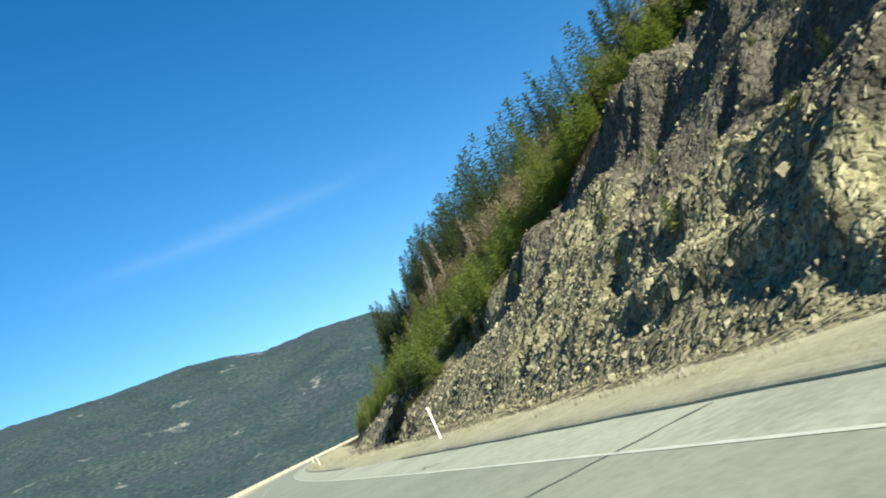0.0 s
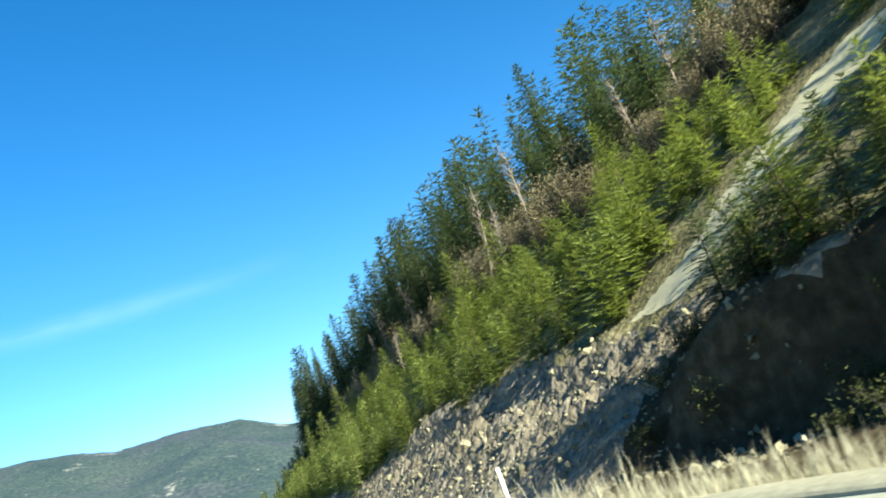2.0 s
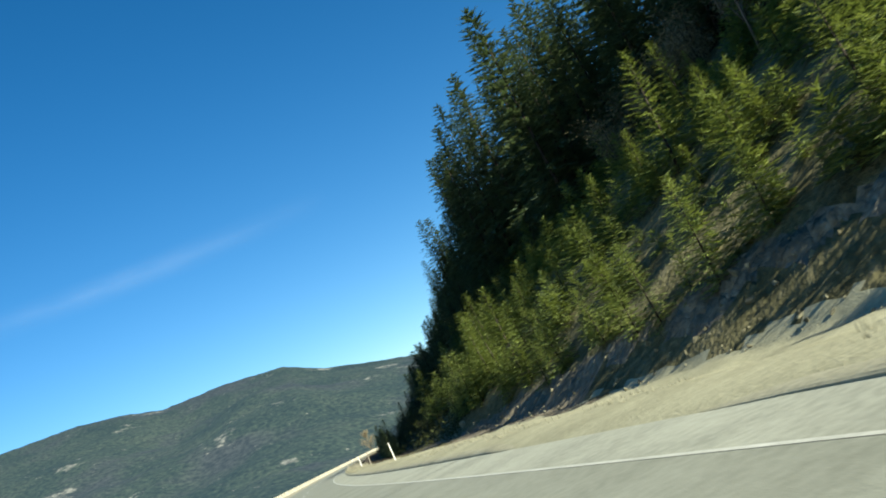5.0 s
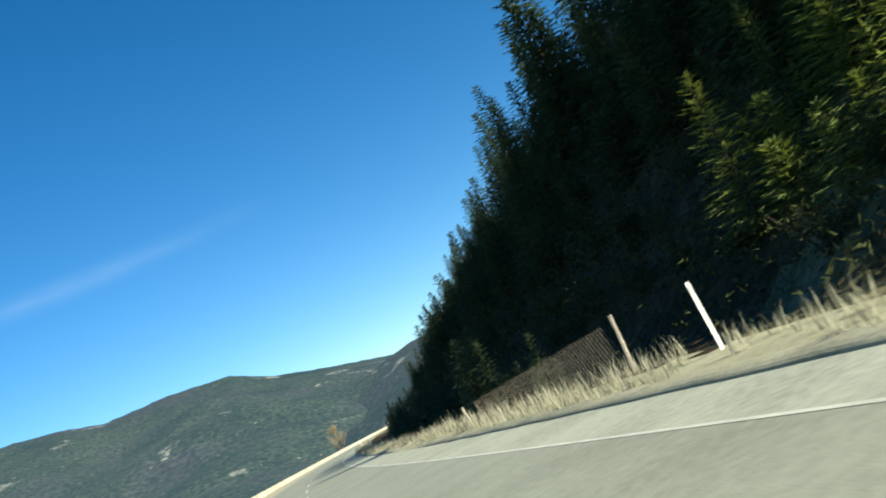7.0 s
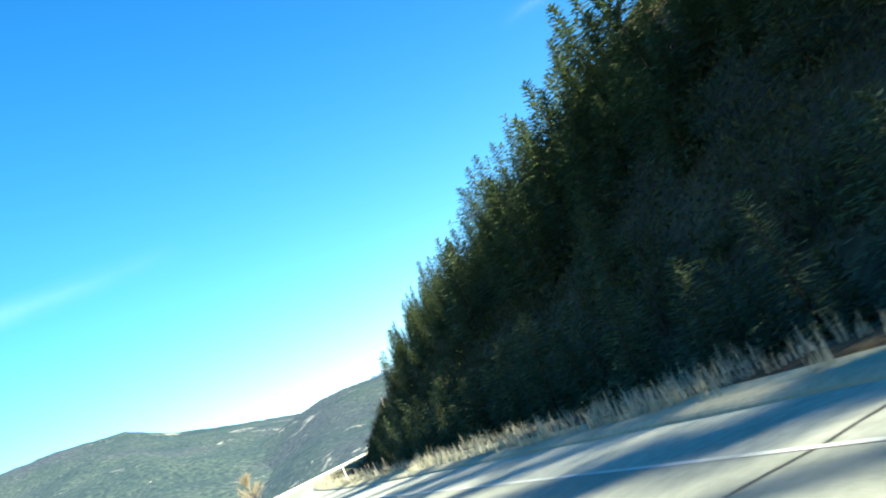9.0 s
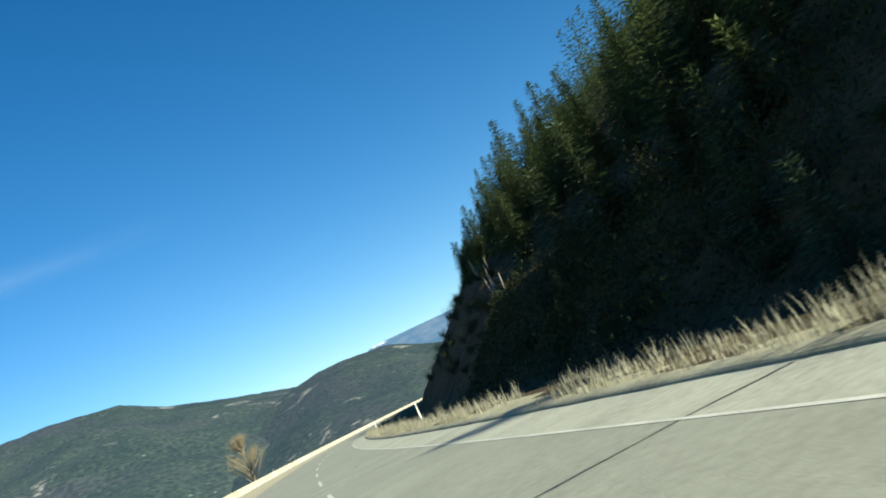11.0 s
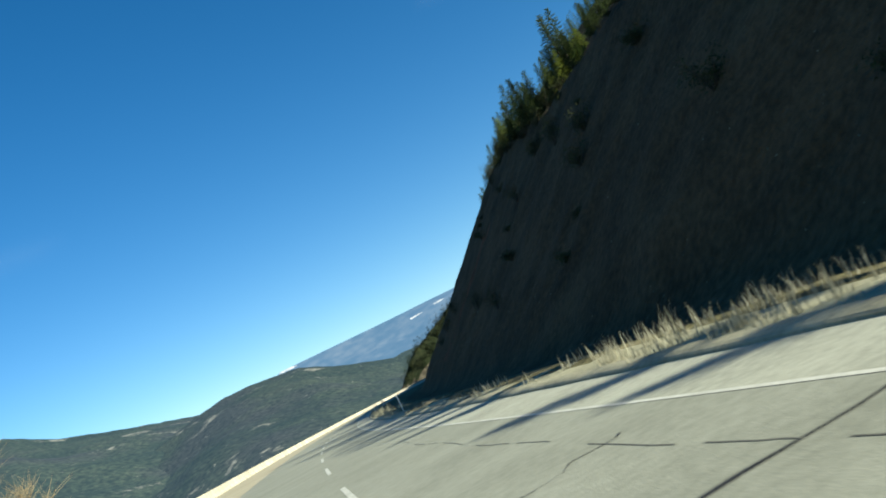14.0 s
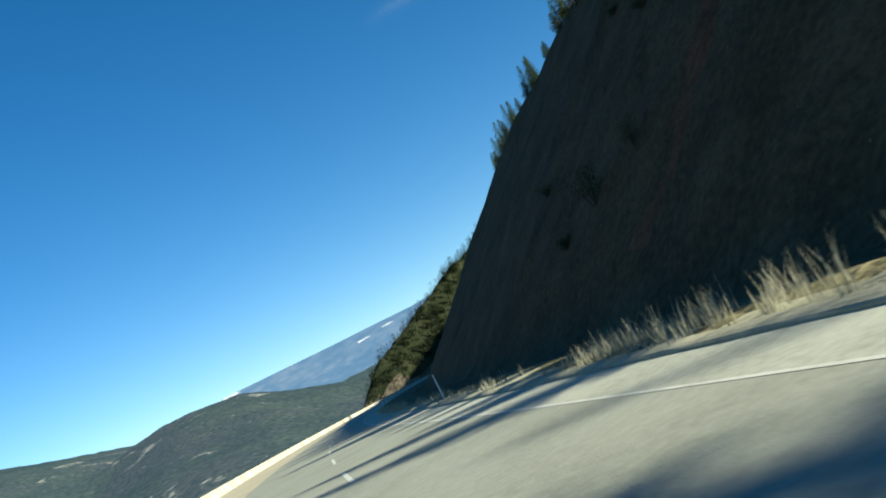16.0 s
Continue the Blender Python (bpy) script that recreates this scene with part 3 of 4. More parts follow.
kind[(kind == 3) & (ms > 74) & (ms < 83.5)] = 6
kind[(ms > 140) & (ms < 226) & (md > FOOT - 1) & (mz < 0.9 + 1.3 * edge)] = 4                    # dry soil
kind[(ms > 140) & (ms < 226) & (md > FOOT - 1) & (mz < -0.45 + 0.5 * edge)] = 0                   # fans of pale sand
tagged(new("hillside", mesh_of("hillside", v, f, [SAND, TALUS, CUT_SOIL, FLOOR_AND_SHADE, DRY_SLOPE, OUTCROP, SCREE_AND_SHADE, RED_SOIL], kind, True)),
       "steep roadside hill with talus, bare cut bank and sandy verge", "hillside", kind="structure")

# ---- distance ----
HX, HY = 60.0, 270.0


def far_band(name, az, rs, height, mat, label, index=None):
    A, R = np.meshgrid(np.radians(az), rs, indexing="ij")
    Z = height(np.degrees(A), R)
    vs = np.stack([HX + R * np.sin(A), HY + R * np.cos(A), Z], -1).reshape(-1, 3)
    b = len(rs)
    i = (np.arange(len(az) - 1)[:, None] * b + np.arange(b - 1)[None, :]).ravel()
    fs = np.stack([i, i + 1, i + b + 1, i + b], -1)[:, ::-1]
    idx = index(np.degrees(A), R, Z) if index is not None else None
    return tagged(new(name, mesh_of(name, vs, fs, mat, idx, True)), label, "mountain", kind="structure")


def ridge_height(az, r):
    top = np.interp(az, [-60, -40, -25, -11, -5, 0, 2.8, 5, 8.8, 12.7, 15, 18.5, 22, 27, 34, 60], [350, 520, 640, 700, 665, 656, 620, 574, 573, 537, 452, 370, 296, 215, 150, 120])
    u = np.clip((r - 700) / 3600, 0, 1.3)
    shape = np.where(u <= 1, u ** 1.25, 1 - (u - 1) * 1.5)
    x, y = r * np.sin(np.radians(az)), r * np.cos(np.radians(az))
    lumps = 55 * wave(x, y, 620, 31, 4) * np.clip(u * 3, 0, 1) * np.clip((1.0 - u) * 4, 0.04, 1)
    trees = 2.2 * wave(x, y, 26, 32, 2)
    return -170 + (top + 170) * shape + lumps + trees


def hill_height(az, r):
    top = np.interp(az, [14, 18, 22.1, 23.5, 25, 28.2, 30.5, 34.5, 42, 60], [60, 150, 206, 219, 222, 206, 152, 82, 60, 60])
    u = np.clip((r - 900) / 2200, 0, 1.3)
    shape = np.where(u <= 1, u ** 1.2, 1 - (u - 1) * 2)
    x, y = r * np.sin(np.radians(az)), r * np.cos(np.radians(az))
    return -175 + (top + 175) * shape + 30 * wave(x, y, 420, 33, 4) * np.clip(u * 3, 0, 1) * np.clip((1 - u) * 4, 0.04, 1) + 1.8 * wave(x, y, 24, 34, 2)


def peak_height(az, r):
    top = np.interp(az, [20, 26, 27.6, 29, 40, 48, 70], [120, 270, 338, 340, 335, 420, 380])
    u = np.clip((r - 3600) / 1100, 0, 1.2)
    x, y = r * np.sin(np.radians(az)), r * np.cos(np.radians(az))
    return -150 + (top + 150) * np.where(u <= 1, u, 1 - (u - 1)) + 22 * wave(x, y, 260, 35, 4) * np.clip((1 - u) * 4, 0.05, 1)


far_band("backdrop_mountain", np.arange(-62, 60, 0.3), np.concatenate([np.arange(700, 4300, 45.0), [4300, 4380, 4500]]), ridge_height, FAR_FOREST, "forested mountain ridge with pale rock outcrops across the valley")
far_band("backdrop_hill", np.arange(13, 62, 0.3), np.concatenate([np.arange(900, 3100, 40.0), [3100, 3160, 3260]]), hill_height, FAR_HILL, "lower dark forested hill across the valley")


def snow_mask(az, r, z):
    m = (0.25 * (az[:-1, :-1] + az[1:, :-1] + az[:-1, 1:] + az[1:, 1:])).ravel()
    h = (0.25 * (z[:-1, :-1] + z[1:, :-1] + z[:-1, 1:] + z[1:, 1:])).ravel()
    ragged = wave(m, h / 20, 0.5, 41)
    left = ((m - 28.0) / 0.75) ** 2 + ((h - 333) / 9) ** 2 < 0.7 + 0.7 * ragged
    field = (((m - 36.4) / 0.5) ** 2 + ((h - 286 - 3 * (m - 36.4)) / 5) ** 2 < 0.35 + 1.5 * ragged) | (((m - 38.0) / 0.4) ** 2 + ((h - 303 - 5 * (m - 38)) / 4) ** 2 < 0.7 + 0.5 * ragged)
    return (left | field).astype(int)


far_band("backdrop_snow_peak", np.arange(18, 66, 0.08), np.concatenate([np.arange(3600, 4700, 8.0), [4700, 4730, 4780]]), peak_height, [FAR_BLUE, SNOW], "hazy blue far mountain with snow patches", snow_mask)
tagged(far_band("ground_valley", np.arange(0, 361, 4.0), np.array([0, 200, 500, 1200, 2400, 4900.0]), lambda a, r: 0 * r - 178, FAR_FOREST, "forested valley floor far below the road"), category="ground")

# thin cirrus streaks
def cirrus_material():
    m, n, k, p = material("thin_cirrus")
    p.inputs["Base Color"].default_value = (0.9, 0.9, 0.9, 1)
    p.inputs["Roughness"].default_value = 1.0
    p.inputs["Specular IOR Level"].default_value = 0.0
    uv = n.new("ShaderNodeTexCoord")
    sep = n.new("ShaderNodeSeparateXYZ")
    k.new(uv.outputs["UV"], sep.inputs[0])
    fade = None
    for axis, power in (("X", 1.0), ("Y", 1.6)):
        a = n.new("ShaderNodeMath")
        a.operation = "PINGPONG"
        a.inputs[1].default_value = 0.5
        k.new(sep.outputs[axis], a.inputs[0])
        c = n.new("ShaderNodeMath")
        c.operation = "POWER"
        c.inputs[1].default_value = power
        k.new(a.outputs[0], c.inputs[0])
        if fade is None:
            fade = c.outputs[0]
        else:
            e = n.new("ShaderNodeMath")
            e.operation = "MULTIPLY"
            k.new(fade, e.inputs[0])
            k.new(c.outputs[0], e.inputs[1])
            fade = e.outputs[0]
    mp = n.new("ShaderNodeMapping")
    mp.inputs["Scale"].default_value = (6, 1.6, 1)
    k.new(uv.outputs["UV"], mp.inputs["Vector"])
    tex = n.new("ShaderNodeTexNoise")
    tex.inputs["Scale"].default_value, tex.inputs["Detail"].default_value = 1.5, 4
    k.new(mp.outputs["Vector"], tex.inputs["Vector"])
    g = n.new("ShaderNodeMath")
    g.operation = "MULTIPLY"
    k.new(fade, g.inputs[0])
    k.new(tex.outputs["Fac"], g.inputs[1])
    h = n.new("ShaderNodeMath")
    h.operation = "MULTIPLY"
    h.use_clamp = True
    h.inputs[1].default_value = 0.4
    k.new(g.outputs[0], h.inputs[0])
    k.new(h.outputs[0], p.inputs["Alpha"])
    return m


CIRRUS = cirrus_material()


def cirrus(az0, az1, el0, el1, thick):
    vs, n = [], 16
    for i in range(n + 1):
        a, e = radians(az0 + (az1 - az0) * i / n), el0 + (el1 - el0) * i / n
        for s in (-0.5, 0.5):
            h = radians(e + s * thick)
            vs.append((HX + 4450 * math.sin(a) * math.cos(h), HY + 4450 * math.cos(a) * math.cos(h), 4450 * math.sin(h)))
    fs = [(2 * i, 2 * i + 1, 2 * i + 3, 2 * i + 2) for i in range(n)]
    me = mesh_of("cirrus_cloud", vs, fs, CIRRUS, smooth=True)
    uv = me.uv_layers.new(name="uv")
    for poly in me.polygons:
        for li in poly.loop_indices:
            v = me.loops[li].vertex_index
            uv.data[li].uv = (v // 2 / n, v % 2)
    ob = tagged(new("backdrop_cloud", me), "faint white streak of thin cirrus cloud", "cloud", kind="structure")
    ob.visible_shadow = False
    return ob


cirrus(-7, 20, 15.7, 16.1, 2.2)
cirrus(44.5, 53.5, 20.2, 20.9, 1.7)
cirrus(45.0, 53.0, 20.3, 20.9, 0.9)

# ---- plants ----
def conifer_crown(tall, wide, branches, sprays, seed, bare=0.1, droop=0.3, sharp=0.8, blade=0.5, thick=0.3):
    """Branches set round the stem at uneven heights, each carrying small sprays of needles; verts and faces."""
    rng = random.Random(seed)
    vs, fs = [], []
    up = Vector((0, 0, 1))

    def spray(q, ahead, size):
        across = ahead.normalized().cross(up) + Vector((rng.uniform(-1, 1), rng.uniform(-1, 1), rng.uniform(-1, 1))) * 0.45
        across = across.normalized() * size * thick * 0.5
        o = len(vs)
        vs.extend((q - across, q + across, q + ahead.normalized() * size))
        fs.append((o, o + 1, o + 2))

    for b in range(branches):
        u = ((b + rng.random()) / branches) ** 1.12
        h = tall * (bare + (1 - bare) * u)
        a = b * 2.39996 + rng.uniform(-0.5, 0.5)
        out, side = Vector((math.cos(a), math.sin(a), 0)), Vector((-math.sin(a), math.cos(a), 0))
        reach = wide * (1 - u) ** sharp * min(1, 0.6 + 5 * u) * rng.uniform(0.58, 1.14) + 0.05 * wide
        lift = rng.uniform(-0.12, 0.2) + 0.55 * u
        n = max(2, round(sprays * (0.3 + 0.7 * reach / wide)))
        for m in range(n):
            w = 0.06 + 0.94 * (m + rng.random()) / n
            q = out * (reach * w) + up * (h + reach * (lift * w - droop * w * w))
            size = blade * rng.uniform(0.55, 1.25) * (0.55 + 0.45 * (1 - u)) * (1.15 - 0.45 * w)
            for sgn in (-1, 1):
                spray(q, out * rng.uniform(0.5, 1.1) + side * sgn * rng.uniform(0.2, 0.85) + up * (rng.uniform(-0.4, 0.12) + 0.3 * u), size)
        spray(out * (reach * 0.85) + up * (h + reach * (0.85 * lift - 0.72 * droop)), out + up * (lift - droop), blade * 0.9)
    for k in range(9):
        a = k * 2.4
        spray(up * (tall * (0.92 + 0.008 * k)), Vector((math.cos(a), math.sin(a), 1.0 + 0.15 * k)), blade * (0.62 - 0.03 * k))
    return vs, fs


def conifer(name, label, category, group, tall, wide, branches, sprays, seed, needles, bark=BARK, **more):
    t = thing(name, label, category, group)
    lean = random.Random(seed).uniform(-0.02, 0.02) * tall
    pts = [(0, 0, -0.5), (lean * 0.2, 0, tall * 0.3), (lean * 0.5, 0, tall * 0.7), (lean, 0, tall * 0.97)]
    v, f = tube(pts, [tall * 0.011 + 0.02, tall * 0.008 + 0.01, tall * 0.004, 0.008], 6)
    part("trunk", mesh_of("trunk", v, f, bark, smooth=True), t)
    v, f = conifer_crown(tall, wide, branches, sprays, seed, **more)
    part("crown", mesh_of("crown", v, f, needles), t)
    return t


def bare_tree(name, label, category, group, tall, seed, bark, spread=0.32, twigs=60, limbs=9):
    """A leafless tree: forked limbs and fine twigs."""
    rng = random.Random(seed)
    t = thing(name, label, category, group)
    pieces = [tube([(0, 0, -0.4), (0.03 * tall, 0, tall * 0.4), (0.01 * tall, 0.02 * tall, tall * 0.8), (0, 0, tall)], [tall * 0.012 + 0.01, tall * 0.009, tall * 0.005, 0.008], 5)]
    fine = []
    for i in range(limbs):
        h = tall * rng.uniform(0.2, 0.85)
        a = rng.uniform(0, 6.283)
        r = spread * tall * (1.1 - h / tall)
        e = Vector((math.cos(a) * r, math.sin(a) * r, h + r * rng.uniform(0.7, 1.6)))
        b = Vector((0.02 * tall, 0.01 * tall, h))
        pieces.append(tube([b, (b + e) / 2 + Vector((0, 0, 0.1 * r)), e], [tall * 0.007, tall * 0.004, 0.006], 4))
        for k in range(twigs // limbs):
            w = rng.uniform(0.3, 1.0)
            q = b.lerp(e, w)
            tip = q + Vector((rng.uniform(-1, 1), rng.uniform(-1, 1), rng.uniform(0.1, 1.4))).normalized() * tall * rng.uniform(0.05, 0.14)
            fine.append(tube([q, tip], [tall * 0.0009 + 0.003, 0.002], 3))
    v, f = join(pieces)
    part("trunk", mesh_of("trunk", v, f, bark, smooth=True), t)
    v, f = join(fine)
    tagged(part("branchwork", mesh_of("branchwork", v, f, bark), t), kind="stuff")
    return t


def shrub(name, label, category, group, tall, wide, seed, leaves, count=420, leaf=0.16):
    """A low bush: several stems and many small leaf blades in uneven clumps."""
    rng = random.Random(seed)
    t = thing(name, label, category, group)
    stems, vs, fs = [], [], []
    for i in range(7):
        a, r = rng.uniform(0, 6.283), wide * rng.uniform(0.3, 0.9)
        e = Vector((math.cos(a) * r, math.sin(a) * r, tall * rng.uniform(0.55, 1.0)))
        stems.append(tube([(0, 0, -0.2), e * 0.5 + Vector((0, 0, 0.1)), e], [0.03, 0.02, 0.006], 4))
        for k in range(count // 7):
            q = e * rng.uniform(0.35, 1.05) + Vector((rng.gauss(0, 1), rng.gauss(0, 1), rng.gauss(0, 0.8))) * wide * 0.22
            q.z = max(q.z, 0.03)
            d1 = Vector((rng.uniform(-1, 1), rng.uniform(-1, 1), rng.uniform(-0.6, 0.9))).normalized() * leaf * rng.uniform(0.7, 1.6)
            d2 = Vector((rng.uniform(-1, 1), rng.uniform(-1, 1), rng.uniform(-1, 1))).normalized() * leaf * 0.5
            o = len(vs)
            vs.extend((q, q + d2, q + d1))
            fs.append((o, o + 1, o + 2))
    v, f = join(stems)
    part("stem", mesh_of("stem", v, f, BARK), t)
    part("foliage", mesh_of("foliage", vs, fs, leaves), t)
    return t


MATURE_TALL = [15, 12, 17, 10, 13.5]
MATURE = [conifer("conifer_tree", "tall dark green mature conifer on the hillside", "tree", "conifers on the hillside", h, w, n, 19, 100 + i, DARK_NEEDLES, bare=b, droop=0.38, sharp=0.85, blade=0.64, thick=0.34)
          for i, (h, w, n, b) in enumerate(zip(MATURE_TALL, [3.5, 3.2, 3.7, 2.9, 3.6], [210, 180, 230, 160, 190], [0.08, 0.06, 0.12, 0.05, 0.16]))]
YOUNG = [conifer("young_conifer", "bushy yellow-green young conifer on the rocky slope", "tree", "young conifers on the slope", h, w, n, 12, 200 + i, YOUNG_NEEDLES, bare=0.02, droop=0.22, sharp=0.9, blade=0.4, thick=0.28)
         for i, (h, w, n) in enumerate([(4.6, 1.6, 135), (3.3, 1.3, 105), (6.2, 2.0, 165), (2.3, 1.0, 80)])]
SMALL_DARK = [conifer("small_conifer", "small dark green conifer on the shaded bank", "tree", "small conifers on the shaded bank", h, w, n, 17, 250 + i, DARK_NEEDLES, bare=0.03, droop=0.28, sharp=0.85, blade=0.36, thick=0.42)
              for i, (h, w, n) in enumerate([(4.2, 1.5, 110), (3.0, 1.25, 90), (5.4, 1.7, 130)])]
SNAG = [bare_tree("dead_tree", "leafless pale grey dead tree among conifers", "tree", "dead trees", h, 300 + i, PALE_BARK, 0.11, 170, 20) for i, h in enumerate([9, 7, 11])]
BRUSH = [shrub("brown_shrub", "leafless brown shrub with fine twigs", "shrub", "brown shrubs", h, w, 400 + i, DRY_TWIGS, 1900, 0.1) for i, (h, w) in enumerate([(2.8, 1.3), (2.0, 1.1)])]
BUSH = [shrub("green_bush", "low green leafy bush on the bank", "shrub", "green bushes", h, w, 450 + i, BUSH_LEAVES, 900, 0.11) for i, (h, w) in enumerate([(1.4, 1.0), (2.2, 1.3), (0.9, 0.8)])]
used = set()
rng = random.Random(77)


def plant(kinds, s, d, size=1.0, tilt=3.0):
    """Stand a copy (the first time the model itself) on the ground at s, d."""
    src = kinds[rng.randrange(len(kinds))]
    z = float(ground_height(s, d)) if d > 0 else float(left_height(s, d))
    q = place(s, d, z - 0.12)
    m = pose(q.x, q.y, q.z, rng.uniform(-tilt, tilt), rng.uniform(-tilt, tilt), rng.uniform(0, 360))
    k = size * rng.uniform(0.85, 1.18)
    if src.name not in used:
        used.add(src.name)
        src.matrix_world = m @ Matrix.Diagonal((k, k, k, 1))
        return src
    c = copy_thing(src, m)
    c.scale = (k, k, k)
    return c


UPD = np.arange(FOOT, 80, 0.5)
UPS = np.maximum.accumulate(ground_height(*np.meshgrid(np.arange(-100, 990, 2.0), UPD, indexing="ij")), axis=1)


def d_at(s, z):
    """Distance from the road at which the slope reaches height z."""
    i = min(max(int(round((s + 100) / 2)), 0), len(UPS) - 1)
    return float(np.interp(z, UPS[i], UPD))


# front rows of the mature wood
def wood_edge(s):
    """Height of the wood's lower edge, and the rise of its tops over their distance from the road."""
    low = np.interp(s, [20, 60, 90, 240, 265, 340, 420, 450, 476, 491, 505, 520, 540, 556, 572, 620, 690], [21, 20.5, 18, 17, 14, 14, 13, 12, 11, 12.5, 16, 19.5, 21, 21.5, 20.5, 24, 33])
    return float(low), float(np.interp(s, WOOD_S, WOOD_TOP))


WOOD_S = [20, 60, 100, 130, 162, 192, 204, 215, 237, 265, 297, 312, 325, 341, 378, 400, 438, 457, 491, 505, 521, 540, 551, 565, 580, 615, 700]
WOOD_TOP = [0.62, 0.62, 0.64, 0.68, 0.744, 0.772, 0.82, 0.85, 0.862, 0.9, 0.965, 0.91, 0.83, 0.8, 0.76, 0.73, 0.686, 0.683, 0.642, 0.7, 0.76, 0.74, 0.68, 0.65, 0.64, 0.68, 0.73]


def tall_tree(s, d, share=1.0):
    """A mature conifer whose top stands at that share of the wood's height there."""
    tip = 1.35 + wood_edge(s)[1] * d * share
    z = float(ground_height(s, d))
    k = rng.randrange(5)
    high = max(3.5, tip - z)
    if high < 8.5:
        k = rng.choice((1, 3))
    src = MATURE[k]
    scale = high / MATURE_TALL[k]
    q = place(s, d, z - 0.12)
    m = pose(q.x, q.y, q.z, rng.uniform(-2, 2), rng.uniform(-2, 2), rng.uniform(0, 360))
    wide = scale * (0.85 if high > 16 else 1.0 if high > 8.5 else 1.15)
    if src.name not in used:
        used.add(src.name)
        src.matrix_world = m @ Matrix.Diagonal((wide, wide, scale, 1))
        return
    copy_thing(src, m).scale = (wide, wide, scale)


# unseen trees behind the start, added to cast shade on the talus
for i in range(20):
    plant(MATURE, rng.uniform(-40, 0), rng.uniform(29, 42), 0.8)
s = 20.0
count = 0
while s < 630:
    s += rng.uniform(3.6, 5.2)
    low = wood_edge(s)[0]
    for row in range(0 if 561 < s < 579 else 2):
        if count >= 272:
            break
        d = d_at(s, low) + 4.0 * row + rng.uniform(-1.2, 1.6)
        tall_tree(s + rng.uniform(-1, 1), d, rng.uniform(0.66, 0.96) if row == 0 else rng.uniform(0.76, 1.0))
        count += 1

# young conifers in the belt below the wood
BELT_S = [30, 46, 55, 65, 72, 76, 82, 90, 97, 104, 115, 124, 134, 140, 146, 153, 160, 170, 180, 190, 200, 208, 215, 224, 272, 300]
BELT_Z = [19, 15.6, 13, 10.4, 8.0, 4.0, 2.4, 2.5, 2.7, 3.2, 4.4, 3.9, 4.6, 2.8, 1.7, 1.3, 1.9, 1.8, 2.0, 1.3, 1.6, 1.8, 1.2, 0.5, 0.0, 0.0]


def in_scar(s, z):
    """The bare scar that runs up through the belt."""
    return abs(s - 103.2 + (z - 5) * 0.5) < 3.0 and 3.4 < z < 12.6


def room(s, z):
    """Greatest height of growth beside the scar, which is kept low towards the south."""
    south = 103.2 - (z - 5) * 0.5 - s
    return 0.4 + 0.32 * max(south - 1.5, 0) if 0 < south < 13 and 3.0 < z < 12.6 else 9.0


s = 50.0
while s < 290:
    s += rng.uniform(1.15, 1.6)
    lo = float(np.interp(s, BELT_S, BELT_Z))
    z = lo + (float(np.interp(s, [50, 70, 90, 240, 290], [17, 16, 13.5, 13, 10])) - lo) * rng.random()
    if not in_scar(s, z):
        plant(YOUNG, s, d_at(s, z), min(rng.choice((0.6, 0.8, 1.05)), room(s, z) / 4), 5)
# the belt's lower edge, a close row
s = 62.0
while s < 268:
    s += rng.uniform(1.9, 2.9)
    z = float(np.interp(s, BELT_S, BELT_Z)) + rng.uniform(0.0, 1.3)
    if not in_scar(s, z):
        plant(YOUNG, s, d_at(s, z), min(rng.choice((0.5, 0.7, 0.95)), room(s, z) / 4), 6)
# low growth in the shade, bushes on the cut bank, brown brush along the wood's edge, dead trees
for i in range(150):
    s = rng.uniform(265, 470)
    if s < 280 and rng.random() < 0.4:
        plant(YOUNG, s, d_at(s, rng.uniform(3, 13)), rng.uniform(0.6, 1.0), 6)
    else:
        plant(BUSH, s, d_at(s, rng.uniform(-0.2, 12) if s < 430 else rng.uniform(-0.2, 6)), rng.uniform(0.8, 1.4), 6)
for i in range(190):
    s = rng.uniform(268, 470)
    z = 14 * rng.random() ** 0.7
    plant(SMALL_DARK, s, d_at(s, z), rng.uniform(0.5, 0.8) if z < 4 else rng.uniform(0.9, 1.6), 4)
for s, d, share in ((162, 54, 1), (192, 53, 1), (204, 44.5, 1), (215, 48, 1), (237, 44.4, 1), (262, 32, 1.13), (270, 34, 1.1), (278, 33, 1.08), (284, 32, 1.07), (288, 34, 1.07), (293, 33, 1.04), (297, 38.5, 1),
                    (299, 46, 1), (304, 32, 1.06), (307, 34, 1.04), (318, 36, 1.06), (329, 32, 1.13), (331.5, 33.5, 1.1), (347, 32, 1.04), (341, 35.2, 1.05), (378, 40, 1.06), (438, 38.4, 1), (457, 40.8, 1), (491, 32, 1),
                    (551, 44.4, 1.18), (546, 42, 1.06), (533, 38, 1), (563, 34, 1.08), (574, 38, 1.12), (582, 36, 1.1), (615, 42, 1.08), (553, 37.5, 0.97), (541, 36, 1.03), (549.5, 38, 1), (538.5, 37, 1.02), (290, 31, 0.98), (294.5, 31, 0.99), (296.5, 33.5, 0.95), (299.5, 31.5, 0.98), (301.5, 33, 0.93)):
    tall_tree(s, d, share)
for i in range(34):
    s = rng.uniform(484, 552)
    tall_tree(s, d_at(s, float(cut_top(s))) + rng.uniform(2.5, 12), rng.uniform(0.74, 0.95))
for i in range(11):
    s = rng.uniform(546, 563)
    plant(SMALL_DARK, s, d_at(s, float(cut_top(s)) + rng.uniform(-0.3, 1.5)), rng.uniform(0.7, 1.0), 4)
for i in range(46):
    s = rng.uniform(625, 800)
    plant(SMALL_DARK, s, d_at(s, float(cut_top(s)) + rng.uniform(-0.3, 1.5)), rng.uniform(0.55, 1.0), 4)
